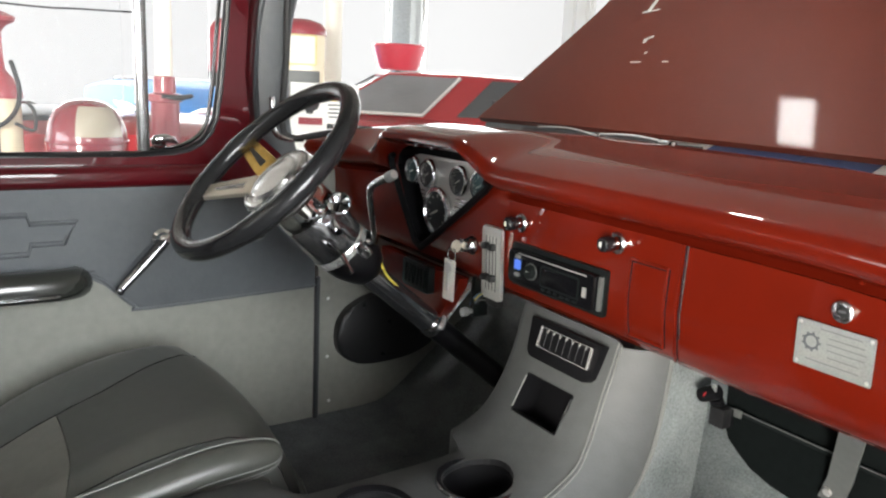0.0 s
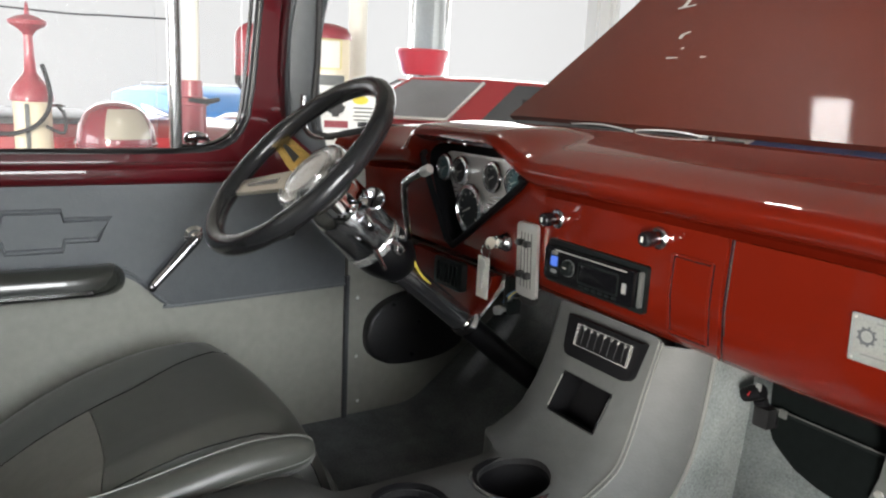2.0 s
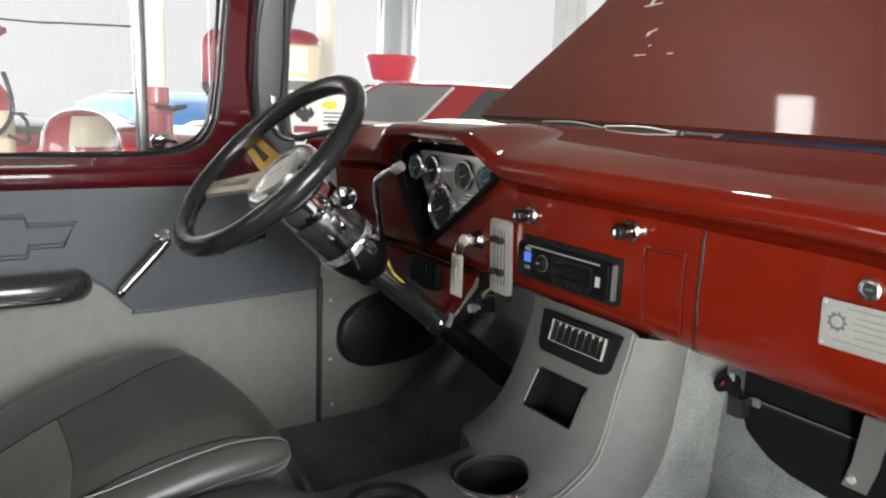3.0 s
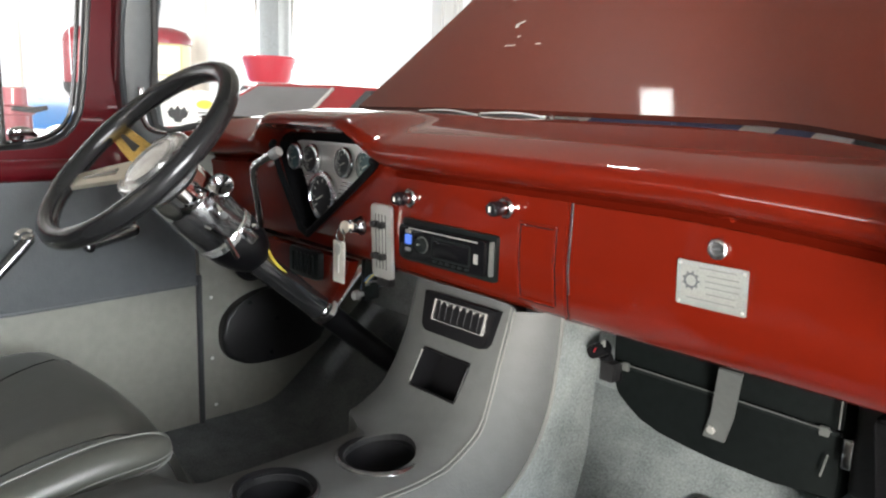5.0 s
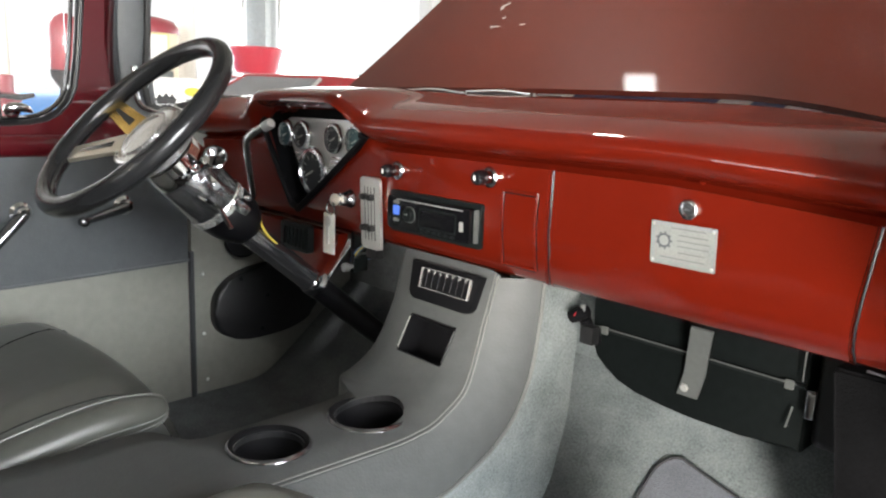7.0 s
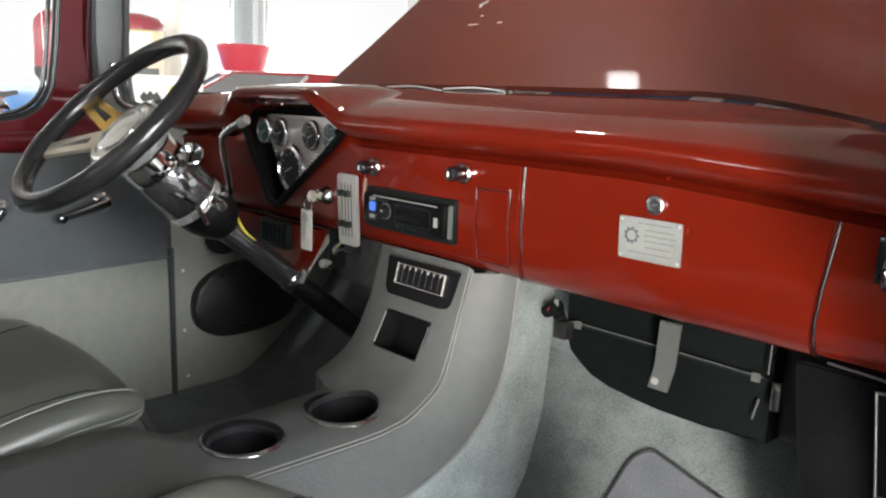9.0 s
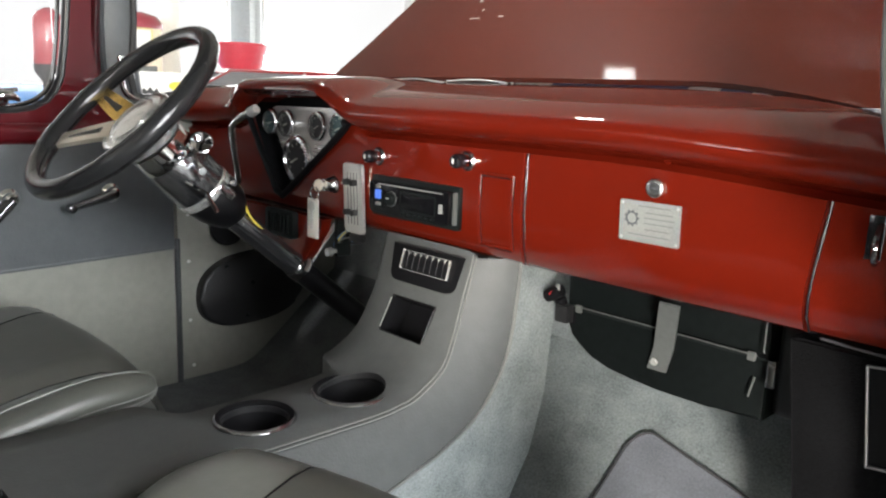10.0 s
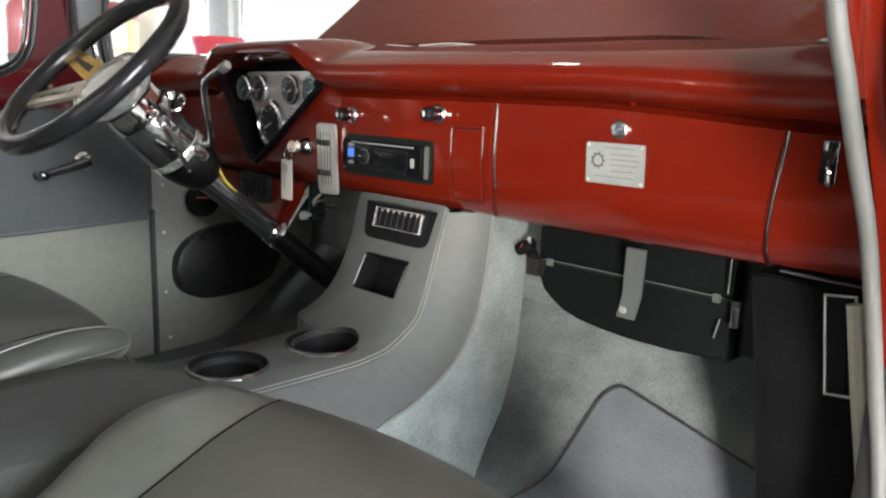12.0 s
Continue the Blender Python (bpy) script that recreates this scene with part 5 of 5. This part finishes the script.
fm = thing("floor_mat", "grey carpet floor mat with a bound edge", "floor mat")
rows = []
edge_l, edge_r = [], []
for i in range(40):
    v = i / 39 if i < 20 else 19 / 39 + (1 - 19 / 39) * (1 - (1 - (i - 19) / 20) ** 1.6)
    y = -0.30 + 0.564 * v
    cr = 0.03 * (1 - math.sqrt(max(0, 1 - ((v - 0.94) / 0.06) ** 2))) if v > 0.94 else 0
    a, b = 0.262 + cr - 0.02 * (1 - v), 0.560 - cr
    rows.append([(a + (b - a) * u / 8, y - 0.045 * v * u / 8, toe(y - 0.045 * v * u / 8) + 0.010) for u in range(9)])
    edge_l.append(rows[-1][0])
    edge_r.append(rows[-1][-1])
part("mat", slab(rows, 0.008), MAT_GREY, fm)
part("binding", tube([*edge_l, *rows[-1][1:-1], *edge_r[::-1]], 0.0022, 6), MAT_EDGE, fm, "dark bound edge")

# wires and pedals under the driver's side of the dash
wires = thing("wiring", "loose coloured wires hanging below the dash", "wires")
for i, (mt, dx) in enumerate(((WIRE_BLUE, 0.0), (WIRE_YELLOW, 0.008), (WIRE_BLUE, 0.014), (RUBBER, 0.02))):
    part("wire", tube(smooth_line([(-0.165 + dx, 0.035, 0.486), (-0.205 + dx, 0.030, 0.468 + 0.003 * i), (-0.238 + dx, 0.036, 0.444 + 0.002 * i), (-0.252 + dx, 0.052, 0.432 + 0.004 * i), (-0.245 + dx, 0.085, 0.440)], 6), 0.0022, 6), mt, wires)
part("connector", box(0.03, 0.015, 0.015, pose(-0.165, 0.03, 0.466), 0.003), BLACK, wires)
part("wire", tube(smooth_line([(-0.245, 0.04, 0.432), (-0.215, 0.03, 0.452), (-0.19, 0.025, 0.462), (-0.165, 0.03, 0.464)], 6), 0.0016, 6), STEEL, wires)
ped = thing("brake_pedal", "black brake pedal hanging in the footwell", "pedal")
part("pad", box(0.09, 0.015, 0.06, pose(-0.27, 0.13, 0.16, -30, 0, 0), 0.008), RUBBER, ped)
part("arm", tube(smooth_line([(-0.27, 0.14, 0.17), (-0.265, 0.22, 0.30), (-0.26, 0.24, 0.45)], 5), 0.009, 8), SATIN, ped)

# wipers and things on the cowl
for s, x in ((-1, -0.17), (1, -0.01)):
    wp = thing("windshield_wiper", "thin wiper lying along the windshield foot", "wiper", group="wipers")
    part("arm", tube(smooth_line([(x, 0.228 + 0.004 * s, 0.732), (x - 0.08, 0.231, 0.738), (x - 0.15, 0.222, 0.735)], 5), 0.0014, 6), ALLOY, wp, "thin bright wiper arm")
    part("blade", tube([(x - 0.19, 0.218, 0.729), (x + 0.05, 0.234, 0.731)], 0.0018, 6), RUBBER, wp)
    part("pivot", lathe([(0, 0.012), (0.006, 0.011), (0.009, 0.006), (0.011, 0)], 16, pose(x - 0.005, 0.232, 0.724)), DARK_CHROME, wp, "small polished pivot cap")
# coloured strips stand for a bright reflection in the cowl
cloth = thing("cowl_reflection", "blue and white strips for the bright reflection at the hood edge", "cloth")
for i, tone in enumerate("wwbbbbbwbw"):
    x = -0.11 + 0.052 * i
    part("panel", thick(sheet([[(x, 0.272, 0.710), (x + 0.0505, 0.272, 0.710)], [(x, 0.35, 0.740), (x + 0.0505, 0.35, 0.740)]]), 0.003), WHITE if tone == "w" else BLUE_REFLECTION, cloth)

kn = thing("choke_knob", "small grey knob hanging under the dash", "knob")
part("knob", lathe([(0, 0.010), (0.007, 0.009), (0.008, 0.0), (0.004, -0.004), (0.004, -0.03)], 18, facing(-0.227, 0.020, 0.432)), DARK_ALLOY, kn)
part("bracket", box(0.010, 0.03, 0.10, pose(-0.227, 0.045, 0.472), 0.002), SATIN, kn)
for x, y in ((-0.20, 0.16), (-0.42, 0.20)):
    fb = thing("floor_bolt", "small bolt with a washer in the driver's carpet", "bolt", group="floor bolts")
    part("washer", lathe([(0, 0.004), (0.005, 0.004), (0.006, 0.002), (0.010, 0.0015), (0.011, 0)], 16, pose(x, y, toe(y) + 0.001, 40, 0, 0)), STEEL, fb)
st_ = thing("glove_striker", "tiny red painted stud above the glove box", "stud")
part("stud", lathe([(0, 0.004), (0.003, 0.003), (0.004, 0)], 14, facing(0.415, 0.006, 0.6475, -30)), RED, st_)

# ---- the showroom beyond the windows ----
for x, y, r in ((-5.14, 2.01, 0.075),):
    p = thing("column", "cream painted showroom column", "column", kind="structure")
    part("shaft", lathe([(r, GROUND), (r, 3.7)], 24, pose(x, y, 0)), PALE_CREAM, p)
lift = thing("lift_column", "pale steel lift column with chrome rods", "lift column", kind="structure")
part("post", box(0.34, 0.34, 4.2, pose(-10.36, 5.686, 1.55, 0, 0, 30), 0.015), PLATE, lift)
for d in (-0.26, 0.26):
    part("rod", lathe([(0.038, GROUND), (0.038, 3.7)], 14, pose(-10.36 + d * 0.5, 5.686 + d, 0)), CHROME, lift)

pump = thing("gas_pump", "old cream and red visible gas pump with a black hose", "gas pump")
px, py = -3.64, -0.46
part("body", lathe([(0.17, GROUND), (0.17, GROUND + 0.06), (0.088, GROUND + 0.10), (0.088, 0.62), (0.092, 0.63)], 28, pose(px, py, 0)), CREAM, pump, "cream cylinder body")
part("cap", lathe([(0.100, 0.62), (0.102, 0.65), (0.084, 0.69), (0.052, 0.73), (0.030, 0.76), (0.024, 0.85), (0.022, 0.95)], 28, pose(px, py, 0)), HAZED_RED, pump, "red conical cap and neck")
part("crown", lathe([(0.022, 0.94), (0.04, 0.965), (0.085, 0.99), (0.09, 1.01), (0.05, 1.03), (0.012, 1.04), (0.008, 1.09), (0, 1.10)], 28, pose(px, py, 0)), HAZED_RED, pump, "red lamp crown")
part("hose", tube(smooth_line([(px + 0.06, py + 0.05, 0.80), (px + 0.09, py + 0.062, 0.75), (px + 0.12, py + 0.075, 0.66), (px + 0.14, py + 0.055, 0.57), (px + 0.15, py - 0.01, 0.50), (px + 0.13, py - 0.12, 0.465), (px + 0.1, py - 0.26, 0.49)], 8), 0.011, 8), RUBBER, pump, "black rubber hose")
part("tap", tube(smooth_line([(px + 0.08, py + 0.05, 0.50), (px + 0.10, py + 0.13, 0.47), (px + 0.10, py + 0.135, 0.56), (px + 0.10, py + 0.11, 0.60)], 5), 0.009, 8), RUBBER, pump, "dark bent tap")
part("tap_cap", lathe([(0, 0.018), (0.028, 0.010), (0.040, 0.0), (0, 0.0)], 18, pose(px + 0.10, py + 0.11, 0.60)), DARK_CHROME, pump, "dark round tap cap")
part("band", box(0.014, 0.02, 0.5, pose(px + 0.086, py - 0.03, 0.36)), STEEL, pump)

dome = thing("round_pump_top", "glossy red domed pump top with a cream panel", "gas pump")
dx, dy = -2.81, -0.19
part("dome", lathe([(0.163, GROUND), (0.163, 0.44), (0.162, 0.50), (0.150, 0.56), (0.119, 0.615), (0.080, 0.645), (0.036, 0.657), (0, 0.658)], 48, pose(dx, dy, 0)), DOME_RED, dome)
bm = sheet([[(dx + r * math.cos(a), dy + r * math.sin(a), z) for a in [radians(-24 + 5 * i) for i in range(15)]] for z, r in ((0.51, 0.1632), (0.535, 0.1585), (0.56, 0.1532), (0.59, 0.138), (0.615, 0.1235), (0.63, 0.105))])
part("panel", thick(bm, 0.004), DOME_CREAM, dome, "cream panel")
part("rim", lathe([(0.165, 0.475), (0.168, 0.48), (0.168, 0.487), (0.165, 0.492)], 40, pose(dx, dy, 0)), DOME_RED, dome, "raised band round the dome")

post = thing("red_post", "red post with a cream upper half", "post")
qx, qy = -3.92, 0.39
part("base", lathe([(0.08, GROUND), (0.08, 0.61), (0.095, 0.615), (0.095, 0.655), (0.062, 0.665), (0.062, 0.755), (0.05, 0.76)], 24, pose(qx, qy, 0)), HAZED_RED, post)
part("shaft", lathe([(0.048, 0.755), (0.048, 2.2), (0, 2.2)], 24, pose(qx, qy, 0)), PALE_CREAM, post)
part("nozzle", tube([(qx + 0.09, qy - 0.04, 0.648), (qx + 0.12, qy + 0.06, 0.640), (qx + 0.11, qy + 0.13, 0.655)], [0.012, 0.017, 0.012], 8), RUBBER, post, "dark nozzle")
# another red gas pump, reduced to head, stand and hose
lamp = thing("red_pump_head", "red gas pump head on a dark stand", "lantern")
part("stand", lathe([(0.10, GROUND), (0.03, GROUND + 0.05), (0.03, 0.70), (0.07, 0.76), (0.075, 0.80)], 20, pose(-4.03, 0.75, 0)), RUBBER, lamp)
part("pump_head", lathe([(0.085, 0.80), (0.092, 0.81), (0.092, 1.02), (0.085, 1.06), (0.055, 1.10), (0.02, 1.12), (0, 1.122)], 24, pose(-4.03, 0.77, 0)), HAZED_RED, lamp)
part("hose", tube(smooth_line([(-3.95, 0.80, 0.78), (-3.93, 0.86, 0.70), (-3.95, 0.84, 0.60), (-3.97, 0.78, 0.66)], 6), 0.014, 8), RUBBER, lamp, "black hose loop")

cp = thing("cream_pump", "cream gas pump with a dark red rounded top", "gas pump")
m = pose(-4.79, 1.59, 0, 0, 0, -18)
part("cabinet", box(0.25, 0.34, 1.66, m @ pose(0, 0, GROUND + 0.83), 0.03, 3), CREAM, cp)
part("crown", lathe([(0.19, 1.10), (0.19, 1.14), (0.15, 1.19), (0.07, 1.215), (0, 1.22)], 28, m), HAZED_RED, cp, "dark red rounded top")
part("dial", box(0.01, 0.19, 0.20, m @ pose(0.128, 0, 0.99), 0.004), WHITE, cp, "white dial face")
for yy, zz, w, h in ((0, 1.095, 0.20, 0.014), (0, 0.885, 0.20, 0.014), (-0.1, 0.99, 0.014, 0.21), (0.1, 0.99, 0.014, 0.21)):
    part("dial_frame", box(0.014, w, h, m @ pose(0.134, yy, zz)), PALE_YELLOW, cp, "yellow dial frame")
part("lower_panel", box(0.01, 0.26, 0.20, m @ pose(0.130, 0, 0.74), 0.004), STEEL, cp, "grey metal panel")

board = thing("sign_stand", "white display board with a dark emblem and yellow label", "sign")
m = pose(-2.84, 0.90, 0, 0, 0, -22)
part("board", box(0.02, 0.34, 1.32, m @ pose(-0.02, 0.02, GROUND + 0.66), 0.004), WHITE, board)
part("yellow_label", prism([(0.04 * math.cos(k * math.pi / 8), 0.022 * math.sin(k * math.pi / 8)) for k in range(16)], 0.003, m @ pose(-0.010, 0.07, 0.705) @ Matrix(((0, 0, 1, 0), (1, 0, 0, 0), (0, 1, 0, 0), (0, 0, 0, 1)))), YELLOW, board, "yellow oval label")
emb = [(-0.055, 0.02), (-0.045, 0.005), (-0.03, 0.03), (-0.015, 0.015), (0, 0.035), (0.015, 0.015), (0.03, 0.03), (0.045, 0.005), (0.055, 0.02), (0.04, -0.02), (0.02, -0.03), (0.015, -0.045), (-0.015, -0.045), (-0.02, -0.03), (-0.04, -0.02)]
part("dark_emblem", prism(emb, 0.003, m @ pose(-0.010, -0.055, 0.662) @ Matrix(((0, 0, 1, 0), (1, 0, 0, 0), (0, 1, 0, 0), (0, 0, 0, 1)))), BLACK, board, "dark crest")
for i in range(4):
    part("text_line", box(0.003, 0.10 - 0.012 * (i % 2), 0.008, m @ pose(-0.010, 0.085, 0.665 - 0.02 * i)), STEEL, board)
part("red_strip", box(0.004, 0.12, 0.035, m @ pose(-0.010, -0.05, 0.58)), HAZED_RED, board)

bin_ = thing("red_bin", "open red plastic bin on a stand", "bin")
BX, BY = -7.5, 3.96
bm = lathe([(0.19, 0.92), (0.23, 0.93), (0.26, 0.98), (0.285, 1.08), (0.315, 1.16), (0.325, 1.20), (0.31, 1.225), (0.28, 1.23), (0.26, 1.20), (0.21, 0.96), (0, 0.95)], 28, pose(BX, BY, 0))
part("bucket", bm, BIN_RED, bin_)
part("stand", lathe([(0.25, GROUND), (0.04, GROUND + 0.05), (0.04, 0.92), (0.18, 0.922)], 20, pose(BX, BY, 0)), STEEL, bin_)
shop = thing("shop_light", "hanging white shop light over the truck", "light fixture")
part("housing", box(0.22, 0.23, 0.06, pose(-0.92, -0.02, 2.53), 0.01), WHITE, shop)
for d in (-0.08, 0.08):
    part("rod", tube([(-0.92, -0.02 + d, 2.56), (-0.92, -0.02 + d, 3.71)], 0.004, 6), STEEL, shop)


def car(name, label, m, paint, length, height, open_top=False, belt=0.88):
    """A simple whole car: lower body with wheel arches' wheels, greenhouse with panes, lights. x forward."""
    c = thing(name, label, "car")
    L, W = length, 1.80
    q = belt / 0.88
    side = [(-L / 2, 0.30), (-L / 2 - 0.02, 0.62), (-L / 2 + 0.10, 0.80), (-L * 0.22, 0.86), (L * 0.12, 0.88), (L * 0.42, 0.82), (L / 2, 0.68), (L / 2 + 0.02, 0.40), (L / 2 - 0.1, 0.25), (-L / 2 + 0.1, 0.25)]
    rows = []
    for k in range(13):
        u = -1 + k / 6
        e = 1 - 0.06 * abs(u) ** 4
        rows.append([(x * e, W / 2 * u, 0.25 + (z - 0.25) * (1 - 0.10 * abs(u) ** 6)) for x, z in [(x, z * q) for x, z in side]])
    bm = sheet(rows, closed_u=True)
    bm.verts.ensure_lookup_table()
    n = len(side)
    bm.faces.new([bm.verts[i] for i in range(n)])
    bm.faces.new([bm.verts[len(bm.verts) - n + i] for i in range(n)][::-1])
    body = part("body", bm, paint, c, angle=35)
    if not open_top:
        gh = [(-L * 0.46, (belt - 0.06)), (-L * 0.34, height - 0.03), (-L * 0.10, height), (L * 0.04, height - 0.02), (L * 0.18, belt - 0.04)]
        rows = []
        for u in (-1, -0.9, -0.5, 0, 0.5, 0.9, 1):
            rows.append([(x, u * (W / 2 - 0.10 - 0.18 * (z - (belt - 0.06)) / (height - (belt - 0.06))), z - 0.02 * abs(u) ** 3) for x, z in gh])
        bm = sheet(rows)
        bm.verts.ensure_lookup_table()
        n = len(gh)
        bm.faces.new([bm.verts[i] for i in range(n)])
        bm.faces.new([bm.verts[len(bm.verts) - n + i] for i in range(n)][::-1])
        part("roof", bm, paint, c, angle=30)
        h = height - (belt - 0.06)
        for sgn in (-1, 1):
            y0, y1 = sgn * (W / 2 - 0.095 - 0.03), sgn * (W / 2 - 0.095 - 0.15)
            quad = [[(-L * 0.035, y0, belt - 0.02), (L * 0.16, y0, belt - 0.02)], [(-L * 0.105, y1, height - 0.05), (L * 0.035, y1, height - 0.05)]]
            part("side_window", thick(sheet(quad), 0.02), GREY_GLASS, c)
            part("window_strip", tube([(L * 0.16, y0 * 1.02, belt - 0.02), (-L * 0.035, y0 * 1.02, belt - 0.02), (-L * 0.105, y1 * 1.02, height - 0.05)], 0.018, 6), ALLOY, c, "bright window strip")
            quad = [[(-L * 0.34, y0, belt - 0.02), (-L * 0.100, y0, belt - 0.02)], [(-L * 0.325, y1, height - 0.06), (-L * 0.168, y1, height - 0.06)]]
            part("quarter_window", thick(sheet(quad), 0.02), DARK_GLASS, c)
        for xa, za, xb, zb in ((L * 0.175, belt - 0.01, L * 0.06, height - 0.06), (-L * 0.450, belt - 0.01, -L * 0.350, height - 0.07)):
            o = 0.02 if xa > 0 else -0.02
            quad = [[(xa + o, -0.70, za), (xa + o, 0.70, za)], [(xb + o, -0.56, zb), (xb + o, 0.56, zb)]]
            part("windscreen", thick(sheet(quad), 0.01), DARK_GLASS, c)
    else:
        part("cockpit", box(L * 0.32, W * 0.75, 0.10, pose(-L * 0.1, 0, belt - 0.04), 0.04), BLACK, c)
        quad = [[(L * 0.14, -0.65, belt), (L * 0.14, 0.65, belt)], [(L * 0.07, -0.58, height), (L * 0.07, 0.58, height)]]
        g = part("windscreen", thick(sheet(quad), 0.01), GLASS, c)
    for x in (-L * 0.30, L * 0.32):
        for sgn in (-1, 1):
            w = part("wheel", lathe([(0.18, -0.10), (0.31, -0.10), (0.33, -0.06), (0.33, 0.06), (0.31, 0.10), (0.18, 0.10)], 28, pose(x, sgn * (W / 2 - 0.08), 0.33, 90, 0, 0)), RUBBER, c)
            part("rim", lathe([(0, 0.06), (0.10, 0.08), (0.18, 0.09), (0.18, -0.09), (0, -0.08)], 24, pose(x, sgn * (W / 2 - 0.08), 0.33, 90, 0, 0)), CHROME, w)
    for sgn in (-1, 1):
        part("headlight", lathe([(0, 0.03), (0.07, 0.02), (0.09, 0)], 20, pose(L / 2 - 0.02, sgn * 0.65, 0.62, 0, 90, 0)), CHROME, c)
    part("bumper", box(0.08, W * 0.96, 0.10, pose(L / 2 + 0.02, 0, 0.42), 0.03), CHROME, c)
    part("bumper", box(0.08, W * 0.96, 0.10, pose(-L / 2 - 0.02, 0, 0.42), 0.03), CHROME, c)
    c.matrix_world = m
    return c


car("red_coupe", "glossy red coupe parked in the showroom", pose(-5.83, 3.17, GROUND, 0, 0, 236), FAR_RED, 4.6, 1.45, belt=1.08)
car("red_roadster", "low glossy red open car beyond the driver's window", pose(-5.0, 0.0, GROUND, 0, 0, 82), FAR_RED, 4.4, 1.10, True, belt=1.04)
car("blue_sedan", "bright blue car parked by the windows", pose(-10.8, 2.2, GROUND, 0, 0, 4), BLUE, 4.2, 1.20, True, belt=1.20)

cable = thing("overhead_cable", "thin dark cable strung across the showroom", "cable")
part("cable", tube(smooth_line([(-9.5, -2.73, 1.53), (-9.5, -0.01, 1.43), (-9.5, 0.72, 1.44), (-9.5, 1.41, 1.46)], 6), 0.012, 6), RUBBER, cable)
for hy, hz in ((-2.7, 1.53), (1.41, 1.46)):
    part("hanger", tube([(-9.5, hy, hz), (-9.5, hy, 3.71)], 0.008, 6), STEEL, cable)

# ---- the truck's plain underside: rails, wheels, fenders ----
chassis = thing("truck_chassis", "dark truck chassis on four wheels with red front fenders", "chassis", kind="structure")
for sgn in (-1, 1):
    part("rail", box(0.08, 3.6, 0.14, pose(sgn * 0.42, -0.35, -0.06), 0.01), SATIN, chassis)
    rows = []
    for i in range(13):
        a = math.pi * i / 12
        y, z = 0.95 + 0.46 * math.cos(a), -0.15 + 0.56 * math.sin(a)
        rows.append([(sgn * 0.50, y, z + 0.02), (sgn * 0.62, y, z + 0.03), (sgn * 0.78, y, z), (sgn * 0.86, y, z - 0.05)])
    part("fender", thick(sheet(rows), 0.012), RED, chassis, "red front fender")
    for y in (0.95, -1.75):
        m = pose(sgn * 0.72, y, GROUND + 0.34) @ pose(0, 0, 0, 0, 90, 0)
        w = part("wheel", lathe([(0.20, -0.10), (0.31, -0.10), (0.34, -0.06), (0.34, 0.06), (0.31, 0.10), (0.20, 0.10)], 36, m), RUBBER, chassis)
        part("rim", lathe([(0, -0.06), (0.12, -0.07), (0.20, -0.09), (0.20, 0.09), (0.12, 0.07), (0, 0.06)], 32, m), ALLOY, w)
for y in (0.95, -1.75):
    part("axle", tube([(-0.70, y, GROUND + 0.34), (0.70, y, GROUND + 0.34)], 0.04, 12), SATIN, chassis)
for y in (-0.9, -0.1):
    part("cab_mount", box(1.30, 0.10, 0.06, pose(0, y, 0.02), 0.008), SATIN, chassis)
part("grille_panel", box(1.30, 0.05, 0.55, pose(0, 1.38, 0.12), 0.02), RED, chassis)
